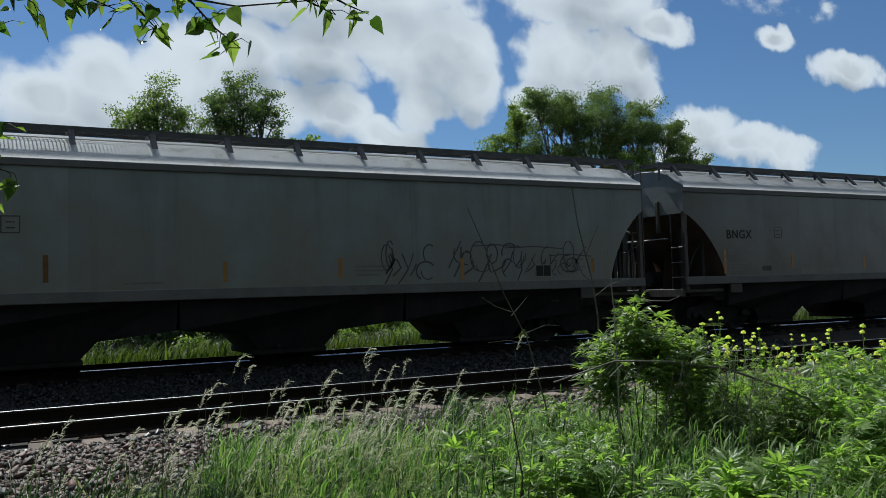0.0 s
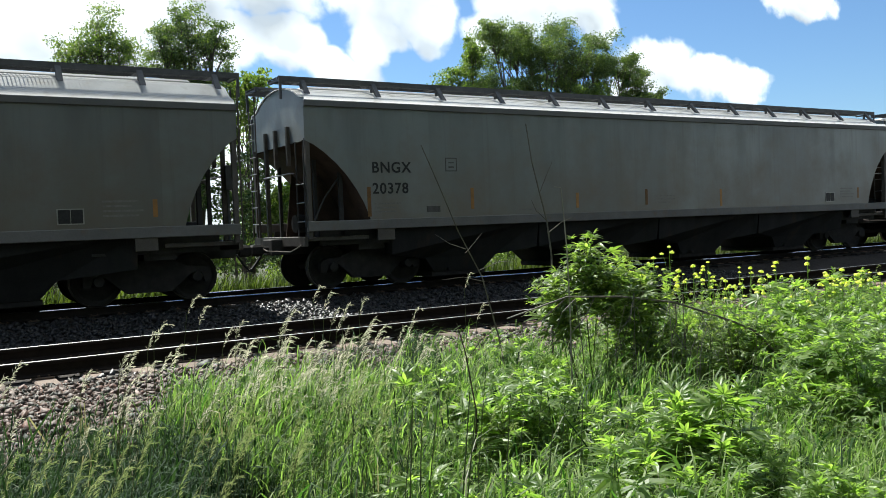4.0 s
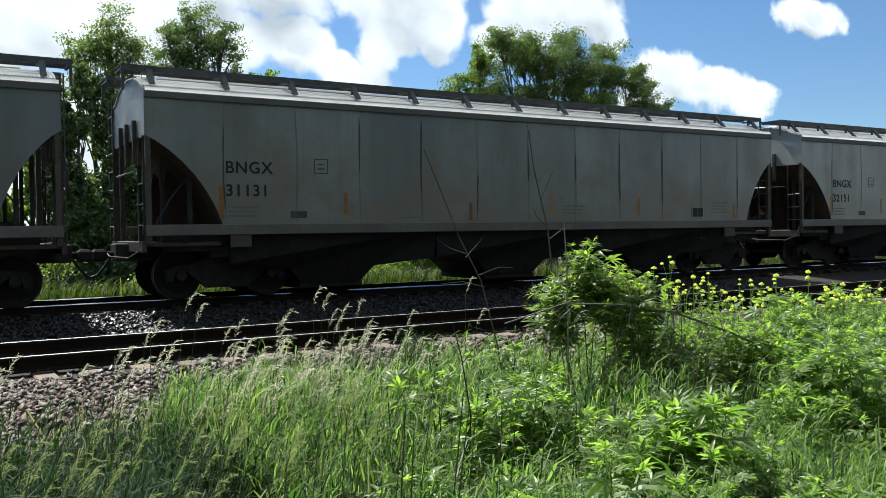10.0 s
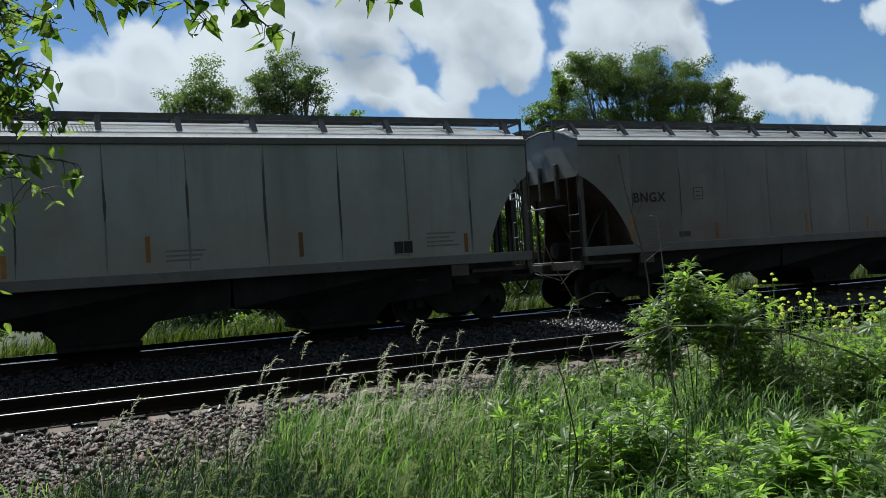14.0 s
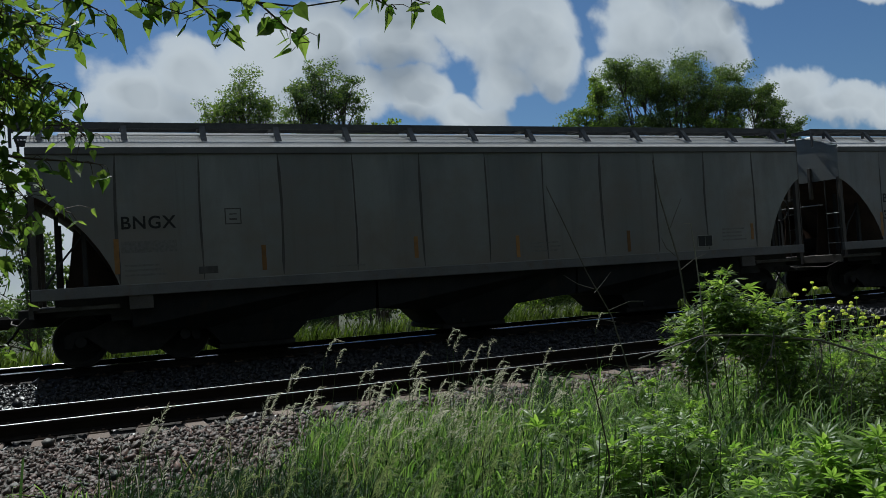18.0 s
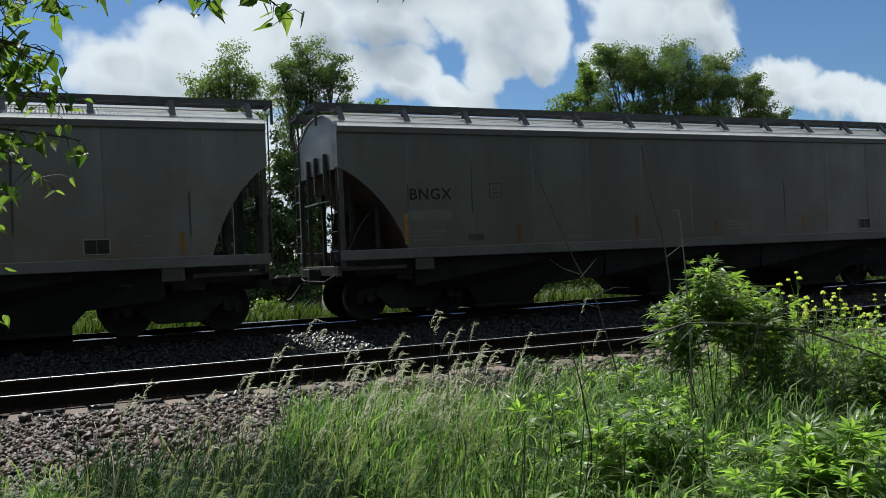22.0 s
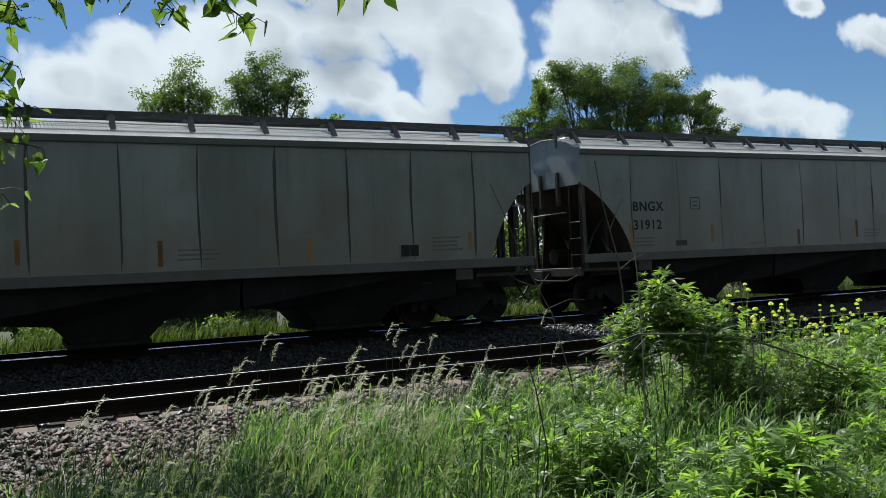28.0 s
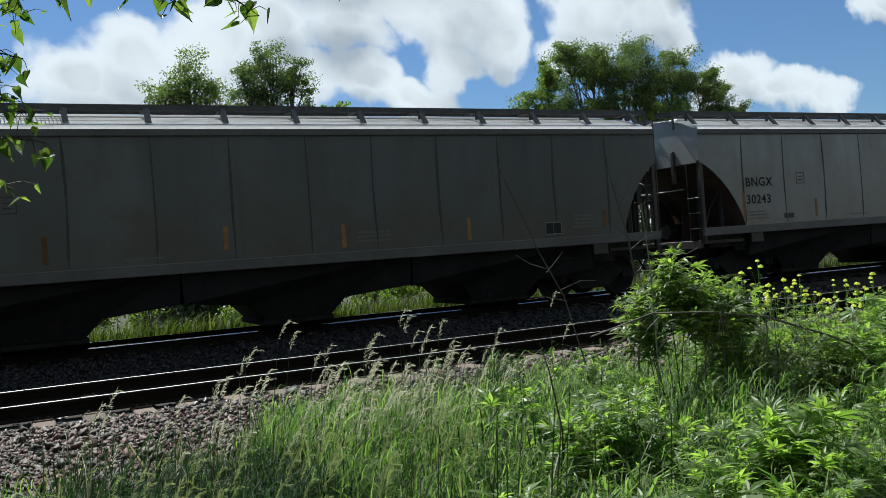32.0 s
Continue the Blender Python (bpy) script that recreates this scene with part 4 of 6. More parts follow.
shoulder = scatter_stones("ballast_shoulder", "angular pinkish grey ballast stones on the track shoulder", 42000, -2.6, 9.5, -2.75, -0.55, 0.0265, 1)
scatter_stones("ballast_shoulder_far", "angular pinkish grey ballast stones farther down the track", 14000, 9.5, 24, -2.4, -0.6, 0.036, 2)
# these two beds take the stone with shade in its colour
scatter_stones("ballast_bed", "ballast stones packed between the ties", 14000, -3.5, 16, -0.6, 1.95, 0.03, 3, -0.045, shaded_stone)
scatter_stones("ballast_between", "ballast stones between the two tracks", 20000, -3.5, 18, 1.9, 6.6, 0.034, 4, 0.0, shaded_stone)


# ---- grass ----
def blades(rnd, roots, heights, width, lean, bend=0.5, wind=(0.24, 0.03)):
    """Curved tapering blades: seven corners, three faces (as six triangles) each."""
    n = len(roots)
    a = rnd.uniform(0, 2 * np.pi, n)
    side = np.stack([np.cos(a), np.sin(a), np.zeros(n)], 1)
    d = rnd.normal(size=(n, 2)) * lean + np.asarray(wind) * rnd.uniform(0.2, 1.2, (n, 1))
    out = np.concatenate([d, np.zeros((n, 1))], 1)
    w = (np.asarray(width) * rnd.uniform(0.6, 1.3, n))[:, None]
    h = heights[:, None]
    up = np.array([0, 0, 1.0])
    rows = []
    for f, wf in ((0, 1.0), (0.4, 0.95), (0.75, 0.65)):
        c = roots + up * h * (f - bend * 0.12 * f ** 3) + out * h * f * f
        rows += [c - side * w * wf, c + side * w * wf]
    rows.append(roots + up * h * (1 - bend * 0.3) + out * h * (1 + 0.25 * bend))
    v = np.stack(rows, 1).reshape(-1, 3)
    t = np.array([(0, 1, 3), (0, 3, 2), (2, 3, 5), (2, 5, 4), (4, 5, 6)])
    faces = (t[None] + 7 * np.arange(n)[:, None, None]).reshape(-1, 3)
    return v, faces


def ground_z(x, y):
    return np.interp(y, [-60, -20, -10, -6, -2.6, -0.75], [-0.7, -0.5, -0.47, -0.46, -0.46, -0.22])


grass_clumps = []


def grass_patch(label, seed, n, x0, x1, y0, y1, h0, h1, width=0.0038, lean=0.16, mat=None, keep=None, tufts=24, leafy=0.0):
    rnd = np.random.RandomState(seed)
    cx, cy = rnd.uniform(x0, x1, tufts), rnd.uniform(y0, y1, tufts)
    k = rnd.randint(0, tufts, n)
    loose = rnd.rand(n) < 0.18
    x = np.where(loose, rnd.uniform(x0, x1, n), cx[k] + rnd.normal(0, 0.085, n))
    y = np.where(loose, rnd.uniform(y0, y1, n), cy[k] + rnd.normal(0, 0.085, n))
    ok = np.ones(n, bool) if keep is None else keep(x, y)
    x, y, k = x[ok], y[ok], k[ok]
    h = rnd.uniform(h0, h1, len(x)) * (0.6 + 0.65 * rnd.rand(tufts)[k])
    up = rnd.rand(len(x)) < leafy
    start = np.where(up, h * rnd.uniform(0.25, 0.85, len(x)), 0.0)
    h = np.where(up, rnd.uniform(0.10, 0.24, len(x)), h)
    roots = np.stack([x, y, ground_z(x, y) - 0.02 + start], 1)
    mid = np.array([(x0 + x1) / 2, (y0 + y1) / 2, -0.46])
    v, f = blades(rnd, roots - mid, h, width * np.where(rnd.rand(len(x)) < 0.18, 2.0, 1.0), np.where(up, 0.55, lean)[:, None], np.where(up, 2.1, 0.9)[:, None], wind=np.where(up, 0.55, 0.18)[:, None] * np.array([[1.0, 0.1]]))
    ob = part("tall_grass", soup("tall_grass", v, f, [mat or grass_mat]), None, at=pose(*mid))
    tagged(ob, label, "grass", "tall grass beside the track", kind="stuff")
    grass_clumps.append(ob)
    return ob


# bare stones stay free of grass towards -x
open_stone = lambda x, y: y < np.interp(x, [-2, 0.0, 1.0, 1.8, 3.5, 6, 9], [-3.9, -3.5, -3.0, -2.45, -1.9, -1.8, -1.5]) + 0.22 * np.sin(x * 5.0) * np.cos(x * 2.3)
k = 0
for gx in range(-1, 6):
    for gy, (ya, yb, ha, hb) in enumerate(((-7.4, -6.1, 0.30, 0.62), (-6.1, -4.7, 0.38, 0.78), (-4.7, -3.3, 0.38, 0.80), (-3.3, -1.6, 0.28, 0.62))):
        x0 = gx * 1.5
        low = 0.72 if gx < 1 else 1.0
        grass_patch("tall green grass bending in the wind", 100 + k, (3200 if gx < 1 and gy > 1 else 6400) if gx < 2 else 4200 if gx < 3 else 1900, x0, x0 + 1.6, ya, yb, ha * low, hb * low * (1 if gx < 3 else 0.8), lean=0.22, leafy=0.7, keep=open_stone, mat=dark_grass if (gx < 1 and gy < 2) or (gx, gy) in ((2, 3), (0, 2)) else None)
        k += 1
for gx in range(5):
    grass_patch("low green grass among the weeds", 160 + gx, 900, 8.5 + gx * 2.2, 10.9 + gx * 2.2, -5.2, -1.2, 0.3, 0.7, 0.007)
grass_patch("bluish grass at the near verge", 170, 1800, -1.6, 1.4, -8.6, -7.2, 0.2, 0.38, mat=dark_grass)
grass_patch("low grass at the near verge", 171, 2600, 1.4, 7.0, -8.6, -7.2, 0.15, 0.35)


for i in range(6):
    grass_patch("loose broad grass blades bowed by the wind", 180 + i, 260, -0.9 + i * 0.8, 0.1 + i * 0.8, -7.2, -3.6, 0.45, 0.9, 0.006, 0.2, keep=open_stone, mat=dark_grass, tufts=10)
    grass_patch("dry straw-coloured blades among green grass", 190 + i, 130, -0.9 + i * 0.8, 0.1 + i * 0.8, -7.2, -3.4, 0.35, 0.8, 0.004, 0.22, keep=open_stone, mat=straw, tufts=10)


# short grass round the place where the camera stands
for i, (x0, x1, y0, y1, n) in enumerate(((-8, 0, -16, -8.4, 9000), (0, 9, -16, -8.4, 9000), (-8, -1.4, -8.6, -4.2, 7000), (6.8, 16, -9, -5.0, 7000))):
    grass_patch("short green grass on the verge", 400 + i, n, x0, x1, y0, y1, 0.05, 0.16, 0.006, 0.3, tufts=160)


def panicle(sh, head, root, top, nod, rnd, rich=1.0, size=1.0):
    """One flowering grass: a thin bowed stem and a one-sided head of pale hanging spikelets."""
    root, top = Vector(root), Vector(top)
    low = top - Vector((0.05 + 0.06 * nod, rnd.normal(0, 0.02), 0.20)) * size
    d = low - root
    pts = [root + Vector((d.x * f * f, d.y * f, d.z * f)) for f in (0, 0.35, 0.7, 1.0)]
    axis = [low, low.lerp(top, 0.24) + Vector((-0.006, 0, 0.006)), low.lerp(top, 0.46) + Vector((-0.009, 0, 0.009)), low.lerp(top, 0.68) + Vector((-0.008, 0, 0.008)), low.lerp(top, 0.86) + Vector((-0.003, 0, 0.005)), top + Vector((0.035, 0, -0.03)) * nod]
    line = pts[:-1] + axis
    sh.tube(line, [0.0025 * (1 - 0.09 * i) for i in range(len(line))], 3, caps=False)
    count = int(64 * rich)
    for i in range(count):
        q = 0.2 + 4.75 * (i + rnd.rand()) / count
        j = min(int(q), 4)
        p = axis[j].lerp(axis[j + 1], q - j)
        way = (axis[j + 1] - axis[j]).normalized()
        taper = 1.0 - 0.12 * abs(q - 2.2)
        e = (way + Vector((rnd.uniform(-0.4, 1.3), rnd.normal(0, 0.45), rnd.uniform(-0.75, 0.2)))).normalized() * rnd.uniform(0.025, 0.055) * size * taper
        start = p + e * rnd.uniform(0.05, 0.35)
        w = e.cross(Vector((0, 1, 0.3))).normalized() * 0.0019 * size
        head.add([p, p + Vector((0, 0, 0.0008)), start], [(0, 1, 2)])
        head.add([start, start + e * 0.4 + w, start + e, start + e * 0.4 - w], [(0, 1, 2), (0, 2, 3)])


def seeding_grass(label, spots, seed, rich=1.0, size=1.0, mat=None):
    rnd = np.random.RandomState(seed)
    sh, head = Shape(), Shape()
    mid = Vector((spots[0][0], spots[0][1], -0.46))
    for x, y, z in spots:
        back = rnd.uniform(0.06, 0.2)
        panicle(sh, head, Vector((x - back, y - rnd.normal(0, 0.05), float(ground_z(x, y)))) - mid, Vector((x, y, z)) - mid, rnd.uniform(0.4, 1.2), rnd, rich, size)
    ob = tagged(part("seeding_grass", sh, stem_mat, at=pose(*mid)), label, "grass", "seeding grass beside the track", kind="stuff")
    part("seed_heads", head, mat or dry_grass, ob, "pale feathery seed heads")
    grass_clumps.append(ob)


# the tall ones that stand up against the dark rails: x, height of the tip
TALL_HEADS = [(0.44, 0.58), (0.36, 0.50), (1.24, 0.68), (1.30, 0.74), (1.52, 0.90), (1.56, 0.82), (1.73, 0.66), (1.79, 0.71), (2.07, 0.69), (2.15, 0.75), (2.12, 0.62), (2.38, 0.90), (2.43, 0.85), (2.48, 0.74), (2.60, 0.75), (2.55, 0.66), (2.68, 0.79), (2.79, 0.63), (3.02, 0.56), (3.17, 0.68), (3.70, 0.91), (3.76, 0.66)]
rnd = random.Random(17)
for i in range(0, len(TALL_HEADS), 2):
    seeding_grass("tall seeding grass with pale nodding heads", [(x, -4.4 + rnd.uniform(-0.05, 0.05), z) for x, z in TALL_HEADS[i:i + 2]], 200 + i, 0.7, 0.72)
# the lower crowd of heads among the blades
for i, (x0, x1, y0, y1, n, z0, z1) in enumerate(((0.2, 1.1, -4.9, -4.0, 12, 0.15, 0.5), (1.0, 1.8, -4.9, -4.0, 16, 0.2, 0.6), (1.7, 2.5, -4.9, -4.0, 58, 0.12, 0.6), (2.3, 3.1, -4.9, -4.0, 50, 0.12, 0.6), (3.0, 3.9, -4.8, -3.8, 10, 0.15, 0.5), (0.3, 1.3, -6.4, -5.0, 34, 0.05, 0.36), (1.2, 2.1, -6.4, -5.0, 36, 0.1, 0.42), (2.0, 2.9, -6.3, -5.0, 24, 0.1, 0.42), (-0.6, 0.4, -6.8, -5.0, 28, -0.05, 0.26), (-0.9, 0.9, -7.4, -6.6, 26, -0.1, 0.2), (7.0, 10.5, -4.2, -2.6, 14, 0.3, 0.6))):
    seeding_grass("seeding grass with pale feathery heads", [(rnd.uniform(x0, x1), rnd.uniform(y0, y1), rnd.uniform(z0, z1)) for _ in range(n)], 240 + i, 0.8, 0.8, green_seed if i > 4 else None)


# ---- hemp-like weeds ----
def palmate_leaf(size, rnd, lobes=7):
    """A drooping fan of narrow pointed leaflets on a stalk; runs along +x from the origin."""
    v, f = [], []
    stalk = size * 0.45
    v += [(0, -0.0015, 0), (0, 0.0015, 0), (stalk, 0, size * 0.08)]
    f += [(0, 1, 2)]
    for i in range(lobes):
        a = (i - (lobes - 1) / 2) / ((lobes - 1) / 2)
        ang = a * 1.75 + rnd.normal(0, 0.06)
        ln = size * (1.0 - 0.55 * abs(a) ** 1.4) * rnd.uniform(0.9, 1.1)
        w = ln * 0.125
        c, s = math.cos(ang), math.sin(ang)
        droop = rnd.uniform(0.25, 0.5)
        b = len(v)
        for r, ww in ((0.03, 0.25), (0.35, 1.0), (0.68, 0.72)):
            z = size * 0.08 - droop * ln * r * r
            for sg in (-1, 1):
                v.append((stalk + c * ln * r - s * w * ww * sg, s * ln * r + c * w * ww * sg, z + 0.25 * w * ww))
            v.append((stalk + c * ln * r, s * ln * r, z))
        v.append((stalk + c * ln, s * ln, size * 0.08 - droop * ln * 1.05))
        for j in (0, 3):
            f += [(b + j, b + j + 2, b + j + 5), (b + j, b + j + 5, b + j + 3), (b + j + 2, b + j + 1, b + j + 4), (b + j + 2, b + j + 4, b + j + 5)]
        f += [(b + 6, b + 8, b + 9), (b + 8, b + 7, b + 9)]
    return v, f


def weed_meshes(seed, height, leaf, step, branches=0, mat=None, bare=0.12):
    rnd = np.random.RandomState(seed)
    stem, fol = Shape(), Shape()

    def shoot(base, top, r0, size, st, q0=0.12):
        base, top = Vector(base), Vector(top)
        ln = (top - base).length
        bow = Vector((rnd.normal(0.0, 0.03), rnd.normal(0, 0.03), 0)) * ln
        at = lambda q: base.lerp(top, q) + bow * 4 * q * (1 - q)
        stem.tube([at(q) for q in (0, 0.33, 0.66, 1)], [r0, r0 * 0.8, r0 * 0.55, r0 * 0.25], 5, caps=False)
        q, turn = q0, rnd.uniform(0, 6)
        while q < 1:
            grow = min(1.0, 0.35 + 1.5 * (1 - q)) * min(1, 0.65 + q)
            for opp in (0, math.pi):
                v, f = palmate_leaf(size * grow * rnd.uniform(0.8, 1.15), rnd, 7 if rnd.rand() < 0.6 else 5)
                m = Matrix.Translation(at(q)) @ Matrix.Rotation(turn + opp + rnd.normal(0, 0.2), 4, "Z") @ Matrix.Rotation(rnd.uniform(-0.75, -0.05) if q < 0.85 else rnd.uniform(-1.2, -0.6), 4, "Y") @ Matrix.Rotation(rnd.normal(0, 0.3), 4, "X")
                fol.add([m @ Vector(p) for p in v], f)
            turn += 1.57 + rnd.normal(0, 0.25)
            q += st / ln * rnd.uniform(0.8, 1.2) * (1.1 - 0.55 * q)

    lean = Vector((rnd.normal(0.06, 0.05), rnd.normal(0, 0.05), 1)) * height
    shoot((0, 0, 0), lean, 0.007, leaf, step, bare)
    for i in range(branches):
        q = bare + (0.87 - bare) * (i + rnd.rand() * 0.5) / branches
        p = lean * q
        a = i * 2.4 + rnd.normal(0, 0.3)
        ln = height * ((0.62 - 0.42 * q) if bare < 0.5 else (0.44 - 0.3 * q)) * rnd.uniform(0.85, 1.2)
        shoot(p, p + Vector((math.cos(a) * 0.75, math.sin(a) * 0.75, 0.75)) * ln, 0.004, leaf * 0.85, step)
    return stem.mesh("stem", stem_mat), fol.mesh("leaves", mat or weed_mat)


plants = []


def place_plants():
    kinds = [weed_meshes(300 + i, 1.0, (0.29, 0.33, 0.25, 0.31, 0.27, 0.21)[i], (0.135, 0.15, 0.125, 0.14, 0.12, 0.10)[i], (0, 1, 3, 0, 4, 5)[i]) for i in range(6)]
    rnd = random.Random(77)
    spots = []
    for zone, n in (((2.95, 5.0, -6.9, -5.3, 0.45, 0.75), 70), ((4.9, 8.0, -5.8, -4.3, 0.5, 0.75), 80), ((2.9, 4.6, -5.4, -3.8, 0.5, 0.85), 20), ((2.3, 3.3, -6.2, -5.0, 0.5, 0.8), 16), ((3.0, 7.5, -7.8, -6.3, 0.38, 0.62), 95), ((5.0, 8.4, -6.6, -5.6, 0.6, 0.85), 40), ((1.8, 3.5, -7.3, -6.0, 0.42, 0.68), 44), ((2.9, 5.2, -7.7, -6.5, 0.42, 0.66), 50)):
        for _ in range(n):
            x, y, h = rnd.uniform(zone[0], zone[1]), rnd.uniform(zone[2], zone[3]), rnd.uniform(zone[4], zone[5])
            lush = noise.noise((x * 1.5, y * 1.9, 3.3))
            if lush > -0.42:
                spots.append((x, y, h * (0.95 + 0.6 * lush)))
    for x, y, h in spots:
        if ((x - 4.9) / 0.9) ** 2 + ((y + 5.4) / 0.75) ** 2 < 1:
            h *= 0.42                   # stunted in the shade of the bush
        elif abs((x - 4.3) * 0.68 - (y + 5.95) * 0.73) < 0.3 and -6.5 < y < -5.4:
            h *= 0.55                   # and in a hollow beside it
        stem, fol = kinds[rnd.randrange(6)]
        ob = tagged(new("weed_plant"), "green hemp-like weed with narrow pointed leaflets", "weed", "weeds beside the track")
        ob.matrix_basis = pose(x, y, float(ground_z(x, y)) - 0.01, rnd.uniform(-6, 6), rnd.uniform(0, 9), rnd.uniform(0, 360)) @ Matrix.Scale(h, 4)
        part("stem", stem, None, ob)
        part("leaves", fol, None, ob)
        plants.append(ob)
    # the crowd farther down the track, too dense to tell apart
    far = [(rnd.uniform(6.0, 12.5), rnd.uniform(-4.3, -2.6), rnd.uniform(0.45, 0.72)) for _ in range(105)] + [(rnd.uniform(9.5, 18), rnd.uniform(-4.5, -1.8), rnd.uniform(0.5, 0.85)) for _ in range(60)]
    for name, which, corners, mats in (("weed_thicket", 1, 3, [weed_mat]), ("weed_stems", 0, 4, [stem_mat])):
        turn = random.Random(78)
        vs, fs, base = [], [], 0
        for x, y, h in far:
            me = kinds[turn.randrange(6)][which]
            co = np.empty(len(me.vertices) * 3, np.float32)
            me.vertices.foreach_get("co", co)
            idx = np.empty(len(me.loops), np.int32)
            me.loops.foreach_get("vertex_index", idx)
            m = np.array(pose(x, y, float(ground_z(x, y)) - 0.01, turn.uniform(-6, 6), turn.uniform(0, 9), turn.uniform(0, 360)) @ Matrix.Scale(h, 4))
            vs.append(co.reshape(-1, 3) @ m[:3, :3].T + m[:3, 3])
            fs.append(idx.reshape(-1, corners) + base)
            base += len(me.vertices)
        mesh = soup(name, np.concatenate(vs), np.concatenate(fs), mats)
        if which:
            crowd = tagged(part(name, mesh), "dense growth of green hemp-like weeds down the track", "weeds", kind="stuff")
        else:
            part(name, mesh, None, crowd)
    big = tagged(new("tall_bush"), "tall leafy green bush of hemp-like shoots", "bush")
    big.location = (4.72, -4.75, -0.46)
    for i, (dx, dy, h, lx) in enumerate(((-0.15, 0, 1.62, 0.0), (0.25, 0.1, 1.38, 8), (-0.35, 0.05, 1.34, -10), (0.45, -0.05, 1.34, 13), (0.1, 0.25, 1.28, 3), (-0.1, -0.2, 1.22, -6), (0.4, 0.3, 1.25, 17), (-0.5, -0.1, 1.2, -17), (-0.2, 0.2, 1.36, -5), (0.3, -0.15, 1.3, 6), (-0.45, 0.15, 1.24, -13), (0.0, 0.1, 1.42, 1))):
        stem, fol = weed_meshes(340 + i, h, 0.165, 0.085, 8, bush_mat, 0.67)
        m = Matrix.Translation((dx * 0.5, dy, 0)) @ Matrix.Rotation(radians(lx), 4, "Y") @ Matrix.Rotation(i * 1.2, 4, "Z")
        s = part("stem", stem, None, big, at=m)
        part("leaves", fol, None, s, "deep green drooping leaves")
    low = tagged(new("low_bush"), "low dense bush of thin stems with small leaves", "bush")
    low.location = (5.45, -4.85, -0.46)
    for i in range(15):
        stem, fol = weed_meshes(380 + i, rnd.uniform(0.78, 1.1), 0.105, 0.07, 7, bush_mat, 0.2)
        m = Matrix.Translation((rnd.uniform(-0.6, 0.7), rnd.uniform(-0.3, 0.3), 0)) @ Matrix.Rotation(radians(rnd.uniform(-14, 14)), 4, "Y") @ Matrix.Rotation(i * 1.3, 4, "Z")
        s = part("stem", stem, None, low, at=m)
        part("leaves", fol, None, s, "small narrow green leaves")


place_plants()


def flower_patch():
    rnd = random.Random(5)
    head = Shape()
    hr = random.Random(9)
    for _ in range(110):
        a, b = hr.uniform(0, 6.28), hr.uniform(-0.5, 1.0)
        c = math.sqrt(max(0, 1 - b * b))
        p = Vector((math.cos(a) * c, math.sin(a) * c, b)) * hr.uniform(0.02, 0.034)
        u = p.cross(Vector((0.3, 0.2, 1))).normalized() * 0.0075
        w = p.cross(u).normalized() * 0.0065
        head.add([p - u, p - w, p + u, p + w], [(0, 1, 2, 3)])
    core = [(0.018 * math.cos(a) * math.cos(b), 0.018 * math.sin(a) * math.cos(b), 0.018 * math.sin(b)) for b in (-1.2, -0.4, 0.4, 1.2) for a in np.linspace(0, 5.236, 6)]
    head.add(core, [(6 * i + j, 6 * i + (j + 1) % 6, 6 * i + 6 + (j + 1) % 6, 6 * i + 6 + j) for i in range(3) for j in range(6)] + [(18, 19, 20, 21, 22, 23)])
    head = head.mesh("flower_head", petal)
    tops = [(6.63, 0.84), (6.87, 0.95), (7.0, 0.68), (7.23, 0.72), (7.47, 0.75), (7.54, 0.58), (7.99, 0.66), (8.18, 0.64), (8.37, 0.59), (8.64, 0.68), (8.92, 0.5), (9.24, 0.7), (9.58, 0.5), (10.24, 0.43), (7.12, 0.58), (7.75, 0.52)]
    spots = [(x, -3.4, z) for x, z in tops]
    for _ in range(38):
        x = rnd.uniform(5.9, 10.6)
        spots.append((x, rnd.uniform(-3.8, -2.9), float(np.interp(x, [6, 7, 8, 10], [0.72, 0.66, 0.5, 0.4])) + rnd.uniform(-0.12, 0.1)))
    for x, y, top in spots:
        ob = tagged(new("yellow_wildflower"), "tall yellow wildflower with round heads on a thin stem", "wildflower", "yellow wildflowers")
        ob.location = (x, y, -0.46)
        h = top + 0.46
        sh, fol = Shape(), Shape()
        sh.tube([(0.05 - h * 0.03, 0, 0), (0.02, 0.01, h * 0.5), (0, 0, h)], [0.006, 0.005, 0.003], 4, caps=False)
        ends = [(0, 0, h)]
        for i in range(rnd.randint(1, 3)):
            e = (rnd.uniform(-0.11, 0.11), rnd.uniform(-0.1, 0.1), h - rnd.uniform(0.02, 0.2))
            sh.tube([(0.005, 0, h * 0.72), (e[0] * 0.7, e[1] * 0.7, e[2] - 0.05), e], [0.002, 0.0015, 0.001], 3, caps=False)
            ends.append(e)
        for i in range(34):
            q, a = rnd.uniform(0.15, 0.92), rnd.uniform(0, 6.28)
            ln = rnd.uniform(0.06, 0.15) * (1.1 - q * 0.6)
            p = Vector((0.02, 0, h * q))
            d = Vector((math.cos(a), math.sin(a), rnd.uniform(-0.2, 0.5))) * ln
            w = d.cross(Vector((0, 0, 1))).normalized() * ln * 0.16
            fol.add([p, p + d * 0.5 + w, p + d, p + d * 0.5 - w], [(0, 1, 2, 3)])
        part("stem", sh, weed_mat, ob)
        part("leaves", fol, weed_mat, ob)
        for e in ends:
            part("flower_head", head, None, ob, at=Matrix.Translation(e) @ Matrix.Rotation(rnd.uniform(0, 6), 4, "Z") @ Matrix.Diagonal((k := rnd.uniform(0.55, 1.15), k * rnd.uniform(0.8, 1.2), k * rnd.uniform(0.55, 0.9), 1)))


flower_patch()


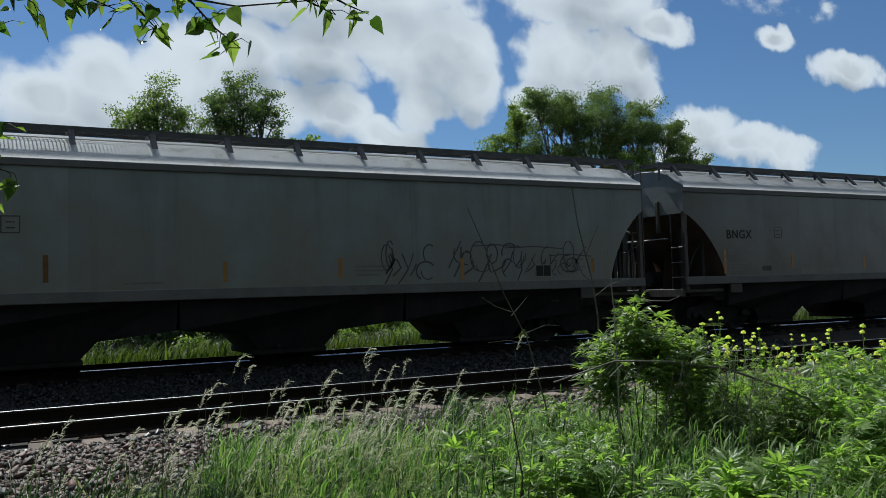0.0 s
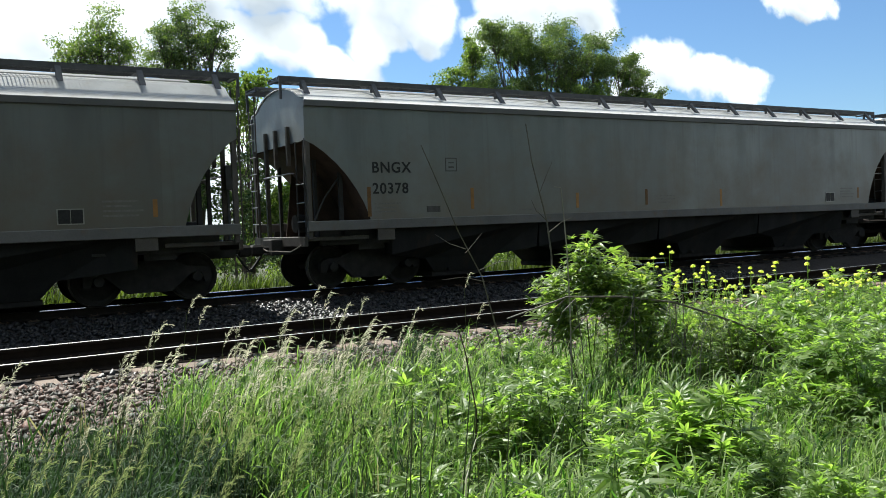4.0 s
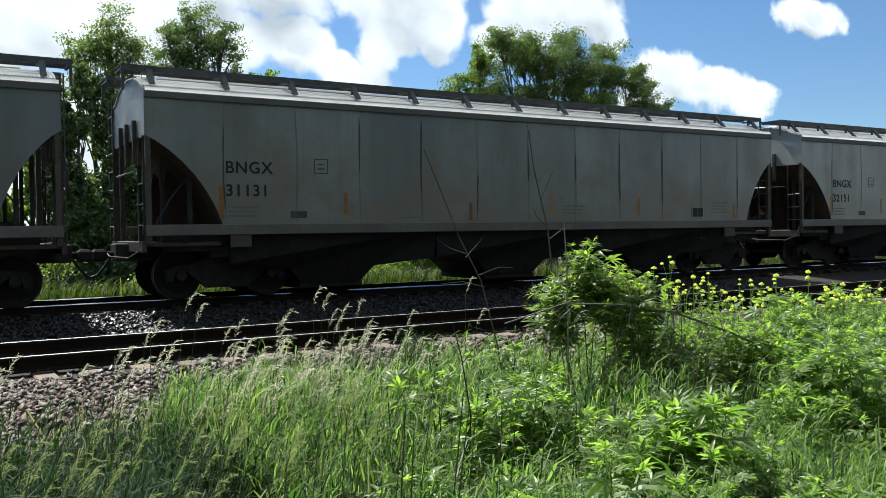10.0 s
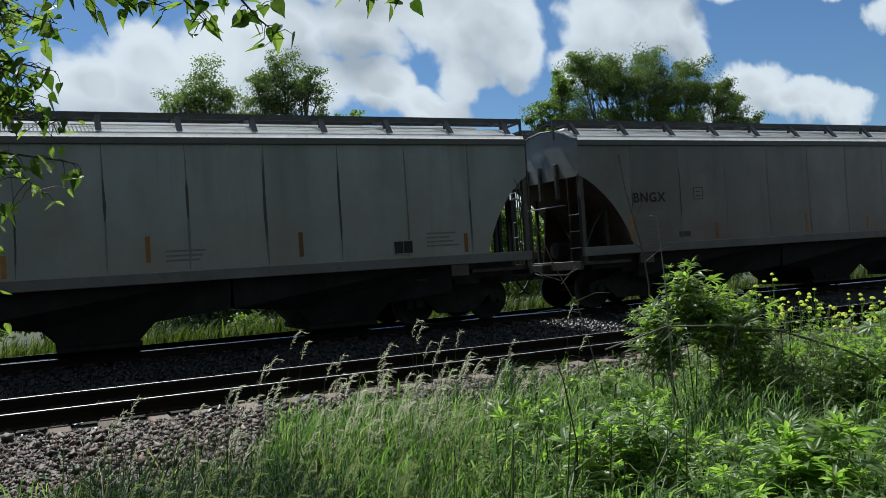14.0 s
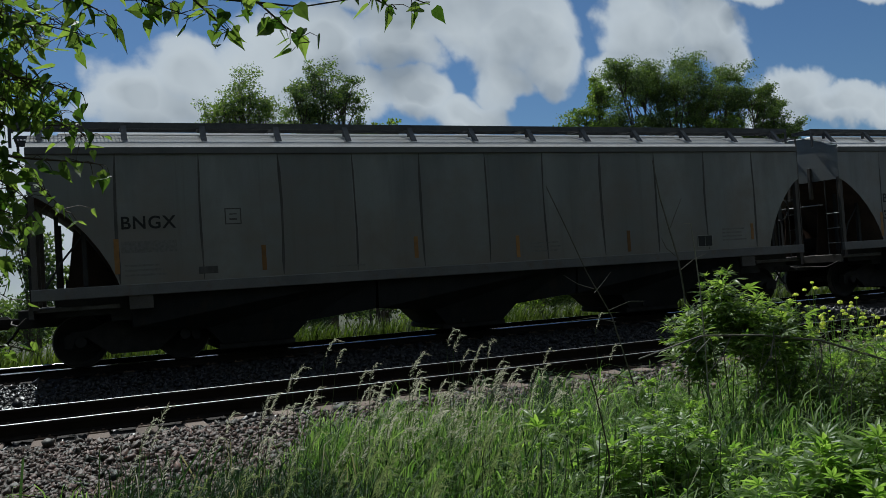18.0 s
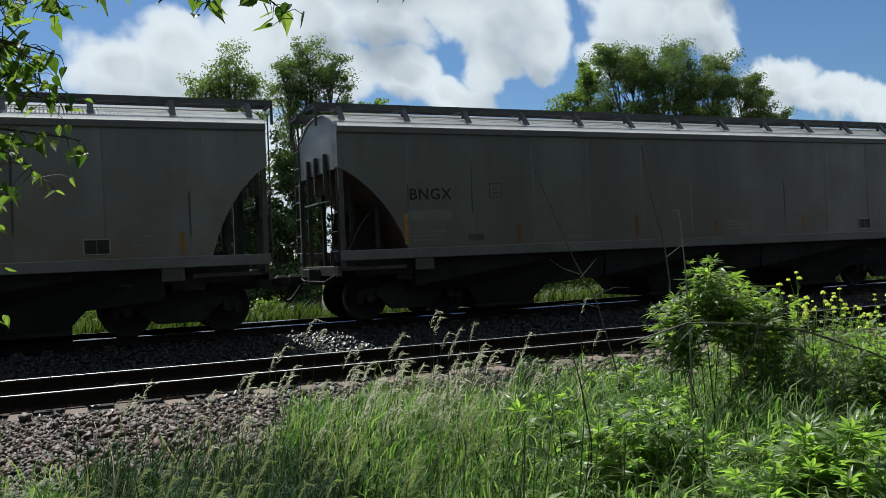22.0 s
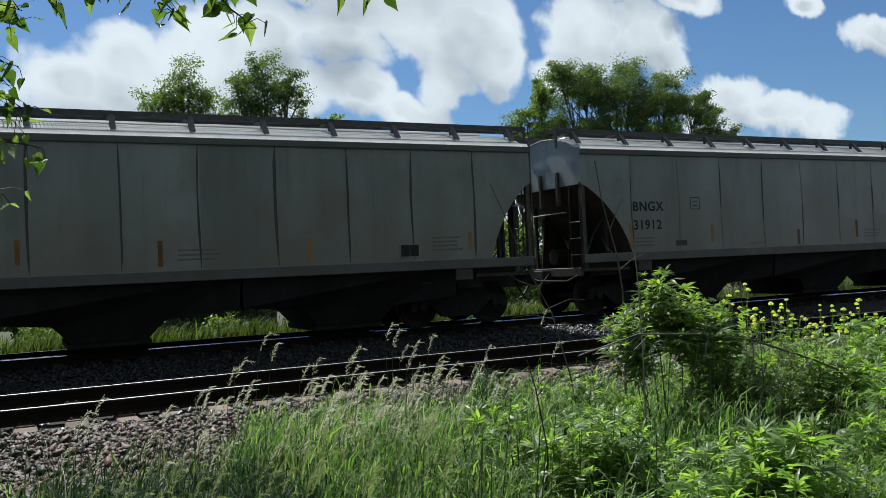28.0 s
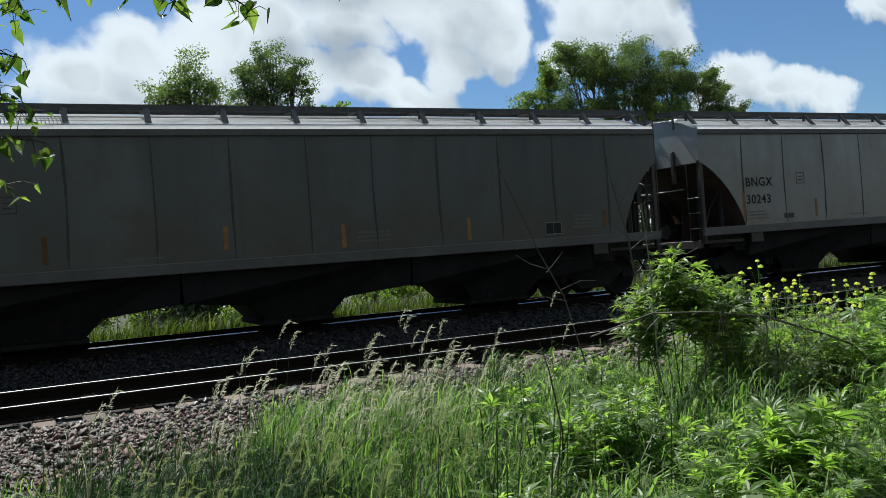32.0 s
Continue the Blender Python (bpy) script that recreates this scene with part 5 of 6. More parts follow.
def dead_stalk(label, line, r0, twigs, mat):
    base = Vector((line[0][0], line[0][1], -0.46))
    ob = tagged(new("dead_stalk"), label, "dead plant", "dead stalks among the weeds")
    ob.location = base
    pts = [Vector(p) - base for p in line]
    part("stalk", Shape().tube(pts, [r0 * (1 - 0.55 * i / (len(pts) - 1)) for i in range(len(pts))], 5), mat, ob)
    for tw in twigs:
        part("twig", Shape().tube([Vector(p) - base for p in tw], [r0 * 0.5, r0 * 0.35, r0 * 0.2][:len(tw)], 4), mat, ob)


dead_stalk("thin dark dead stalk standing above the weeds", [(4.60, -4.15, -0.46), (4.64, -4.15, 0.49), (4.65, -4.15, 0.98), (4.61, -4.15, 1.29), (4.54, -4.15, 1.54), (4.47, -4.15, 1.80), (4.42, -4.15, 2.12)], 0.0105,
           [[(4.54, -4.15, 1.52), (4.59, -4.18, 1.66), (4.65, -4.20, 1.79)], [(4.61, -4.15, 1.29), (4.52, -4.12, 1.38), (4.49, -4.10, 1.47)], [(4.62, -4.15, 1.18), (4.75, -4.18, 1.27), (4.87, -4.20, 1.31)]], stalk_mat)
dead_stalk("thin dark dead stalk leaning over the grass", [(4.19, -4.15, -0.46), (4.07, -4.15, 0.29), (3.91, -4.15, 0.85), (3.70, -4.15, 1.22), (3.53, -4.15, 1.60), (3.38, -4.15, 1.92)], 0.0075,
           [[(3.76, -4.15, 1.08), (3.61, -4.15, 1.13), (3.48, -4.15, 1.21)], [(3.76, -4.15, 1.05), (3.84, -4.18, 1.14), (3.91, -4.18, 1.21)], [(3.89, -4.15, 0.90), (4.07, -4.18, 0.96), (4.22, -4.18, 0.95)], [(3.94, -4.15, 0.80), (3.75, -4.12, 0.85), (3.56, -4.10, 0.84)]], stalk_mat)
dead_stalk("pale bent dry stalk above the bush", [(4.12, -5.0, -0.46), (4.13, -5.0, 0.6), (4.12, -5.0, 1.05), (4.10, -5.0, 1.31), (4.08, -5.0, 1.53), (4.02, -5.0, 1.535)], 0.007, [], dead_mat)
dead_stalk("dry arching cane over the bush", [(6.35, -5.2, -0.46), (6.2, -5.2, 0.1), (5.96, -5.2, 0.29), (5.7, -5.2, 0.39), (5.04, -5.2, 0.6), (4.47, -5.2, 0.69), (3.94, -5.2, 0.73), (3.4, -5.2, 0.62)], 0.0125,
           [[(5.04, -5.2, 0.6), (5.0, -5.24, 0.45), (4.9, -5.26, 0.3)], [(4.6, -5.2, 0.68), (4.5, -5.24, 0.52), (4.36, -5.26, 0.42)], [(4.2, -5.2, 0.71), (4.1, -5.2, 0.56), (3.95, -5.2, 0.45)], [(3.94, -5.2, 0.73), (3.7, -5.2, 0.58), (3.4, -5.2, 0.5)]], stalk_mat)
dead_stalk("dark dry stem in the tall grass", [(2.62, -5.9, -0.46), (2.66, -5.9, 0.2), (2.60, -5.9, 0.55), (2.55, -5.9, 0.72)], 0.006, [[(2.6, -5.9, 0.5), (2.72, -5.9, 0.62), (2.85, -5.9, 0.68)]], twig_mat)
for i, (x, y, h, l) in enumerate(((1.72, -6.75, 0.95, 0.05), (1.8, -6.7, 0.85, 0.04), (1.95, -6.8, 1.0, 0.09), (2.02, -6.72, 0.9, 0.1), (2.3, -6.75, 0.8, 0.06), (2.42, -6.8, 0.75, 0.08), (2.9, -6.5, 0.8, 0.05), (1.1, -6.4, 0.7, 0.06), (1.62, -6.85, 1.02, 0.1), (1.5, -6.6, 0.95, 0.06), (1.88, -6.62, 1.08, 0.12), (2.12, -6.9, 0.98, 0.07), (2.2, -6.55, 1.05, 0.1), (2.36, -6.6, 0.9, 0.03), (1.3, -6.7, 0.85, 0.08), (2.6, -6.7, 0.85, 0.06), (2.75, -6.3, 0.9, 0.09), (0.9, -6.55, 0.8, 0.07))):
    dead_stalk("dark bare stem standing in the grass", [(x, y, -0.46), (x + l * 0.3, y, -0.46 + h * 0.5), (x + l, y, -0.46 + h)], 0.0055 if i < 8 else 0.0034, [], stem_mat)


def tangle():
    """Dry canes that hang and cross in the shaded side of the bush."""
    rnd = random.Random(33)
    for i in range(26):
        x, y = rnd.uniform(4.2, 6.0), rnd.uniform(-5.35, -4.9)
        top = rnd.uniform(0.25, 0.75) - max(0, x - 5.2) * 0.3
        side = rnd.choice((-1, 1)) * rnd.uniform(0.12, 0.5)
        dead_stalk("thin dry cane tangled in the bush", [(x, y, -0.46), (x + side * 0.2, y, top * 0.5), (x + side * 0.5, y - 0.05, top), (x + side, y - 0.08, top - rnd.uniform(0.0, 0.3)), (x + side * 1.3, y - 0.08, top - rnd.uniform(0.2, 0.5))], rnd.uniform(0.003, 0.005), [], dead_mat if rnd.random() < 0.5 else stalk_mat)


tangle()


# ---- trees ----
def leaf_cards(rnd, at, size, wind=0.0, hang=0.0):
    """Small pointed leaves as bent diamonds, loosely turned."""
    n = len(at)
    d = rnd.normal(size=(n, 3))
    d[:, 2] -= hang
    d[:, 0] += wind
    d /= np.linalg.norm(d, axis=1, keepdims=True)
    u = np.cross(d, rnd.normal(size=(n, 3)))
    u /= np.linalg.norm(u, axis=1, keepdims=True)
    s = (size * rnd.uniform(0.6, 1.35, n))[:, None]
    v = np.stack([at - d * s * 0.5, at + u * s * 0.26, at + d * s * 0.5, at - u * s * 0.26], 1).reshape(-1, 3)
    f = np.arange(4 * n).reshape(n, 4)
    return v, f


def build_tree(label, x, y, z, height, crowns, leaves, size, seed, mats, trunks=1, wind=0.25, fork=0.35, name="tree", category="tree", clump=1.0, limbs=16):
    """Trunks and limbs that reach into the crown's lobes, and leaves in clumps along the limbs' ends.
    crowns: lobes as (dx, dy, height of the middle, radius across, radius up)."""
    rnd = np.random.RandomState(seed)
    ob = tagged(new(name), label, category)
    ob.location = (x, y, z)
    wood = Shape()
    spots = []
    for i, (dx, dy, cz, rx, rz) in enumerate(crowns):
        foot = Vector(((i % trunks - (trunks - 1) / 2) * 0.9 if trunks > 1 else 0, 0.3 * math.sin(i * 2.1), -0.6))
        mid = Vector((dx, dy, cz))
        low = foot.lerp(Vector((dx * 0.45, dy * 0.45, cz * fork)), 0.9)
        r = 0.012 * height * (0.9 if trunks > 1 else 1.2)
        wood.tube([foot, foot.lerp(low, 0.5) + Vector((rnd.normal(0, 0.1), 0, 0)), low, low.lerp(mid, 0.6), mid], [r, r * 0.85, r * 0.65, r * 0.42, r * 0.2], 7, caps=False)
        for j in range(limbs):
            d = rnd.normal(size=3)
            d /= np.linalg.norm(d)
            if d[2] < -0.5:
                d[2] *= -0.6
            end = mid + Vector((d[0] * rx, d[1] * rx, d[2] * rz)) * rnd.uniform(0.55, 0.98)
            root = low.lerp(mid, rnd.uniform(0.3, 1.0))
            knee = root.lerp(end, 0.5) + Vector((rnd.normal(0, 0.12), rnd.normal(0, 0.12), 0.15)) * rx * 0.4
            wood.tube([root, knee, end], [r * 0.22, r * 0.13, r * 0.04], 5, caps=False)
            for q in (0.35, 0.7, 1.0):
                c = knee.lerp(end, q) + Vector((rnd.normal(0, 0.06), rnd.normal(0, 0.06), rnd.normal(0, 0.04))) * rx
                spots.append((c, rx * clump * rnd.uniform(0.09, 0.2)))
    per = max(4, leaves // len(spots))
    cloud = []
    for c, rad in spots:
        m = int(per * rnd.uniform(0.3, 1.7)) + 1
        p = np.clip(rnd.normal(size=(m, 3)), -1.7, 1.7) * rad * np.array([1.0, 1.0, 0.62]) + np.array(c)
        p[:, 0] += wind * rad * rnd.uniform(0.0, 1.4)
        p[:, 2] += 0.25 * wind * (p[:, 0] - c[0])
        cloud.append(p)
    cloud = np.concatenate(cloud)
    v, f = leaf_cards(rnd, cloud, size, wind)
    part("trunk", wood, bark, ob, smooth=True)
    idx = (rnd.rand(len(f)) < 0.3).astype(int) if len(mats) > 1 else None
    part("crown", soup("crown", v, f, mats, idx), None, ob)
    return ob


def build_trees():
    gz = -1.72
    build_tree("slender green tree blown by the wind beyond the tracks", 6.6, 28, gz + 0.3, 12.4, [(-0.9, 0, 10.2, 1.1, 1.2), (0.2, 0.2, 11.0, 1.3, 1.4), (1.0, -0.2, 10.2, 1.0, 1.3), (0.2, 0, 8.6, 1.3, 1.5), (0.6, 0.1, 6.2, 1.3, 2.0), (-0.2, 0.1, 4.0, 1.2, 1.8)], 26000, 0.105, 11, [light_leaf, tree_leaf], wind=0.7, clump=1.15, limbs=17)
    build_tree("dark green tree blown by the wind beyond the tracks", 10.3, 28.5, gz + 0.3, 13.0, [(-0.9, 0, 11.0, 1.1, 1.3), (0.3, 0.2, 11.9, 1.25, 1.5), (1.2, -0.2, 11.0, 1.0, 1.3), (-0.4, 0.2, 9.4, 1.3, 1.6), (0.8, 0, 9.2, 1.3, 1.4), (0.3, 0, 6.5, 1.5, 2.2)], 34000, 0.105, 12, [tree_leaf, light_leaf], wind=0.7, clump=1.15, limbs=17)
    build_tree("small pale green tree beside taller trees", 13.2, 29, gz + 0.65, 10.2, [(-0.6, 0, 9.0, 0.9, 1.0), (0.5, 0, 9.4, 0.9, 0.9), (0, 0, 7.0, 1.2, 1.6)], 5000, 0.17, 13, [light_leaf], wind=0.6)
    # the broad group on the +x side: many stems, one domed outline
    build_tree("broad many-stemmed tree with a domed airy crown", 31.5, 29.5, gz + 0.95, 14.0, [(-3.6, 0, 12.0, 1.9, 2.0), (-2.0, 0.5, 12.7, 2.1, 1.6), (0.2, 0, 12.6, 2.3, 1.8), (2.2, -0.3, 12.4, 2.2, 1.8), (4.1, 0, 11.5, 2.0, 1.8), (-0.9, 0.2, 11.6, 2.0, 1.6), (1.3, 0.2, 11.4, 2.0, 1.6), (3.2, 0.1, 10.8, 2.0, 1.6), (-3.3, -0.3, 9.6, 1.7, 1.9), (-0.6, -0.4, 10.0, 1.5, 1.6), (2.0, 0.2, 10.2, 1.5, 1.5), (4.6, 0.2, 9.6, 1.5, 1.6)], 105000, 0.105, 14, [tree_leaf, light_leaf], trunks=5, wind=0.3, fork=0.5, clump=0.85, limbs=15)
    build_tree("dark round-crowned tree beside a broader one", 37.6, 29, gz + 0.55, 12.5, [(-0.8, 0, 11.6, 1.5, 1.5), (0.9, 0.2, 11.1, 1.4, 1.3), (1.7, 0, 9.8, 1.3, 1.3), (-0.2, 0, 9.6, 1.6, 1.5), (2.3, 0, 8.6, 1.1, 1.2)], 38000, 0.105, 15, [tree_leaf, light_leaf], trunks=2, wind=0.3, fork=0.5, clump=0.9, limbs=15)
    build_tree("yellow-green young tree in front of a darker one", 25.0, 28, gz, 12.5, [(0.5, 0, 11.6, 1.0, 1.6), (-0.5, 0, 10.4, 1.3, 1.4), (0.7, 0.1, 9.2, 1.5, 1.5), (-0.9, 0, 8.9, 1.2, 1.2), (-1.4, 0, 7.6, 1.0, 1.2)], 26000, 0.13, 16, [light_leaf], wind=0.3)
    build_tree("pale green shrub showing above the roofs", 32.6, 27, gz, 10.5, [(-0.7, 0, 9.6, 0.9, 0.9), (0.6, 0, 9.9, 0.9, 0.9), (0, 0, 8.4, 1.2, 1.2)], 4500, 0.16, 17, [light_leaf], wind=0.3)
    # growth behind the train, seen through the gaps between cars
    rnd = random.Random(31)
    for i, (x, y, h, w) in enumerate(((4.0, 27, 8.8, 1.15), (0.1, 29, 5.3, 0.95), (-2.0, 28, 6.9, 1.4), (4.7, 26, 9.6, 1.3), (6.6, 26.5, 8.4, 1.7), (-5, 32, 5.5, 2.0), (9.2, 26.5, 8.0, 1.9), (5.2, 25.5, 5.0, 1.5), (7.8, 25.5, 5.0, 1.6), (11.8, 26.5, 6.5, 1.9), (15.5, 30, 5.0, 1.8), (18.5, 32, 6.2, 2.0), (21.5, 29, 5.4, 1.7), (29, 27, 6.0, 2.2), (35, 27.5, 6.5, 2.2), (42, 31, 6.5, 2.4), (48, 34, 7.0, 2.6), (57, 38, 7.5, 3.0), (-9, 34, 7, 2.2), (17.4, 26, 5.4, 2.3), (20.2, 26.5, 5.3, 2.4), (23.0, 26, 5.5, 2.4), (14.2, 27, 5.2, 2.2), (26.4, 27, 5.6, 2.4), (1.6, 27, 4.6, 1.5))):
        build_tree("leafy green tree behind the railway", x, y, gz, h, [(rnd.uniform(-0.4, 0.4) * w, 0, h * q, w * (1.1 - 0.45 * q), h * 0.2) for q in (0.28, 0.5, 0.7, 0.88)], 13000 if i in (0, 3, 4, 6, 7, 8) else 7000 if i > 18 else 4200, 0.2, 40 + i, [light_leaf if i == 0 or i > 18 else tree_leaf], wind=0.35, fork=0.3)
    for i in range(16):
        x, y = -6 + i * 3.1 + rnd.uniform(-1, 1), rnd.uniform(15.5, 22)
        h = rnd.uniform(1.3, 2.4)
        build_tree("low green shrub in the meadow behind the tracks", x, y, -1.55, h, [(rnd.uniform(-0.5, 0.5), rnd.uniform(-0.3, 0.3), h * q, 0.75, h * 0.28) for q in (0.35, 0.6, 0.8)], 1500, 0.11, 70 + i, [light_leaf, tree_leaf], wind=0.2, fork=0.3, name="shrub", category="shrub")


build_trees()


def meadow():
    rnd = np.random.RandomState(8)
    for i in range(12):
        x0 = -8 + i * 4.2
        n = 3600
        x, y = rnd.uniform(x0, x0 + 4.4, n), 9.1 + 13 * rnd.rand(n) ** 1.8
        z = np.interp(y, [8.9, 9.8, 12, 16, 24], [-0.2, -0.42, -1.05, -1.5, -1.7])
        h = rnd.uniform(0.45, 1.1, n) * np.interp(y, [9.1, 10.5, 12], [0.75, 1.0, 1.3])
        mid = np.array([x0 + 2.1, 14, -1.3])
        v, f = blades(rnd, np.stack([x, y, z - 0.03], 1) - mid, h, 0.016, 0.18)
        tagged(part("meadow_grass", soup("meadow_grass", v, f, [far_grass]), None, at=pose(*mid)), "sunlit tall meadow grass beyond the railway", "grass", "meadow grass", kind="stuff")


meadow()


def far_hedge():
    rnd = random.Random(41)
    for i in range(22):
        h = rnd.uniform(2.9, 4.2)
        build_tree("low leafy hedge shrub at the far edge of the meadow", -22 + i * 4.6 + rnd.uniform(-1, 1), 34 + rnd.uniform(0, 4), -1.85, h, [(dx, 0, h * q, 1.7, h * 0.25) for dx, q in ((-1.3, 0.5), (0.1, 0.65), (1.4, 0.5), (0.3, 0.3))], 2600, 0.26, 130 + i, [tree_leaf, light_leaf], wind=0.2, fork=0.3, name="hedge_shrub", category="shrub")


far_hedge()


# ---- the tree that overhangs the camera ----
def oval_leaf(size):
    """A pointed oval leaf with a folded midrib, hanging along -z from the origin."""
    out = [(0.0, 0.0), (0.25, 0.05), (0.39, -0.16), (0.35, -0.42), (0.20, -0.72), (0.06, -1.02), (0.0, -1.25)]
    v = [(0, 0, 0)] + [(x * size, abs(x) * size * 0.28, z * size) for x, z in out[1:-1]] + [(0, -0.05 * size, out[-1][1] * size)] + [(-x * size, abs(x) * size * 0.28, z * size) for x, z in reversed(out[1:-1])]
    rib = len(v)
    v += [(0, -0.02 * size, -0.38 * size), (0, -0.035 * size, -0.72 * size)]
    f = [(0, 1, 2), (0, 2, rib), (2, 3, rib), (3, 4, rib), (4, rib + 1, rib), (4, 5, rib + 1), (5, 6, rib + 1), (0, rib, 10), (0, 10, 11), (10, rib, 9), (9, rib, 8), (8, rib, rib + 1), (8, rib + 1, 7), (7, rib + 1, 6)]
    return v, f


sprays = []


def leafy_spray(tree, name, line, n, spread, size, seed, twig_r=0.004):
    """A hanging twig with alternate pointed leaves, swaying as one piece."""
    rnd = np.random.RandomState(seed)
    base = Vector(line[0])
    pts = [Vector(p) - base for p in line]
    ob = part(name, Shape().tube(pts, [twig_r * (1 - 0.75 * i / (len(pts) - 1)) for i in range(len(pts))], 5), twig_mat, tree, at=pose(*(base - tree.location)))
    fol = Shape()
    for i in range(n):
        q = (i + rnd.rand()) / n * (len(pts) - 1)
        j = min(int(q), len(pts) - 2)
        p = pts[j].lerp(pts[j + 1], q - j)
        off = Vector((rnd.normal(0, spread), rnd.normal(0, spread * 0.8), rnd.normal(-spread * 0.3, spread * 0.7)))
        if off.length > 0.03:
            fol.tube([p, p + off * 0.55 + Vector((0, 0, 0.01)), p + off], [0.0016, 0.0012, 0.0008], 3, caps=False, mat=1)
        v, f = oval_leaf(size * rnd.uniform(0.6, 1.2))
        m = Matrix.Translation(p + off) @ Matrix.Rotation(rnd.uniform(0, 6.28), 4, "Z") @ Matrix.Rotation(rnd.uniform(-0.4, 1.5), 4, "X") @ Matrix.Rotation(rnd.normal(-0.25, 0.6), 4, "Y")
        fol.add([m @ Vector(a) for a in v], f)
    part("leaves", fol, [near_leaf, twig_mat], ob, "pointed oval green leaves with light through them")
    sprays.append(ob)


def overhang():
    tree = tagged(new("overhanging_tree"), "leafy tree whose pointed-leaved branches hang over the verge", "tree")
    tree.location = (-2.3, -8.9, -0.48)
    trunk = Shape().tube([(0, 0, 0), (0.05, 0.05, 1.2), (-0.05, 0.1, 2.6), (0.1, 0.1, 4.2), (0.2, 0.3, 6.5)], [0.16, 0.14, 0.12, 0.09, 0.05], 10, caps=False)
    part("trunk", trunk, bark, tree, smooth=True)
    o = Vector(tree.location)
    limb = lambda *p, thick=1.0: Shape().tube([Vector(a) - o for a in p], [thick * r for r in (0.035, 0.024, 0.016, 0.01, 0.006)][:len(p)], 7)
    part("branch", limb((-2.3, -8.8, 2.3), (-1.2, -8.2, 2.55), (-0.2, -7.9, 2.55), (0.4, -7.9, 2.45), (0.95, -8.0, 2.3)), bark, tree)
    part("branch", limb((-2.3, -8.8, 1.8), (-1.4, -8.0, 2.0), (-0.7, -7.6, 1.9), (-0.2, -7.5, 1.75)), bark, tree)
    part("branch", limb((-2.3, -8.8, 1.3), (-1.5, -8.1, 1.45), (-0.8, -7.7, 1.3), (-0.35, -7.6, 1.1)), bark, tree)
    at = lambda u, v, d: (u * d, -10.02 + d, 1.272 + v * d)
    # hanging over the top of the view
    top = [[(0.02, 0.37), (0.06, 0.335), (0.12, 0.315)], [(0.10, 0.36), (0.14, 0.32), (0.165, 0.295)], [(0.16, 0.36), (0.2, 0.335), (0.225, 0.31), (0.255, 0.29)], [(0.30, 0.37), (0.345, 0.355), (0.375, 0.345)], [(0.345, 0.375), (0.39, 0.36), (0.42, 0.352)], [(-0.05, 0.36), (0.0, 0.33), (0.03, 0.315)]]
    for i, l in enumerate(top):
        leafy_spray(tree, "spray", [at(u, v, 2.05) for u, v in l], (20, 20, 24, 11, 11, 26)[i], 0.028, 0.043, 500 + i)
    part("branch", limb(*[at(u, v, 2.05) for u, v in ((-0.12, 0.36), (0.05, 0.335), (0.14, 0.342), (0.25, 0.338), (0.36, 0.362))], thick=0.22), twig_mat, tree)
    # the mass on the -x side
    rnd = random.Random(3)
    for i in range(40):
        u0, v0 = rnd.uniform(-0.36, -0.12), rnd.uniform(0.12, 0.36)
        reach = rnd.uniform(0.06, 0.14)
        fall = rnd.uniform(0.02, 0.09)
        d = rnd.uniform(2.2, 2.9)
        leafy_spray(tree, "spray", [at(u0, v0, d), at(u0 + reach * 0.6, v0 - fall * 0.3, d), at(u0 + reach, v0 - fall, d)], 52, 0.045, 0.038, 520 + i)
    for i in range(9):
        u0, v0 = rnd.uniform(-0.3, -0.18), rnd.uniform(-0.02, 0.16)
        d = rnd.uniform(2.2, 2.8)
        leafy_spray(tree, "spray", [at(u0, v0, d), at(u0 + 0.06, v0 - 0.02, d), at(u0 + 0.12, v0 - 0.06, d)], 22, 0.045, 0.044, 560 + i)
    for i, l in enumerate(([(-0.14, 0.165), (-0.06, 0.15), (0.0, 0.142), (0.018, 0.138)], [(-0.2, 0.12), (-0.1, 0.1), (-0.055, 0.08)], [(-0.24, -0.02), (-0.12, -0.03), (-0.06, -0.05)], [(-0.26, -0.08), (-0.16, -0.085), (-0.1, -0.105)], [(-0.24, 0.03), (-0.17, 0.02), (-0.12, 0.005)], [(-0.12, 0.25), (-0.04, 0.24), (0.0, 0.23)], [(-0.10, 0.31), (-0.04, 0.3), (0.005, 0.29)])):
        leafy_spray(tree, "spray", [at(u, v, 2.4) for u, v in l], 16, 0.024, 0.046, 580 + i)
    # the crown over the camera, out of view, added to dim the sky above
    rr = np.random.RandomState(6)
    p = rr.normal(size=(5200, 3)) * np.array([1.9, 1.2, 1.2]) + np.array([0.2, -0.9, 5.6])
    v, f = leaf_cards(rr, p[p[:, 2] > 3.6], 0.13)
    part("crown", soup("crown", v, f, [near_leaf]), None, tree)


overhang()


def sky_blocking_trees():
    """Tall unseen trees added behind the camera, closing the place and halving the sky."""
    rnd = random.Random(12)
    for i in range(11):
        x = -34 + i * 7.0 + rnd.uniform(-1.5, 1.5)
        y = -16.5 - rnd.uniform(0, 3)
        h = rnd.uniform(15, 18)
        build_tree("unseen tall leafy tree added behind the camera to block sky", x, y, -0.7, h, [(rnd.uniform(-1.5, 1.5), rnd.uniform(-1, 1), h * q, 3.6 - 1.6 * abs(q - 0.5), h * 0.14) for q in (0.2, 0.38, 0.56, 0.74, 0.9)], 11000, 0.7, 90 + i, [tree_leaf], wind=0.1, fork=0.3, clump=1.8)


sky_blocking_trees()


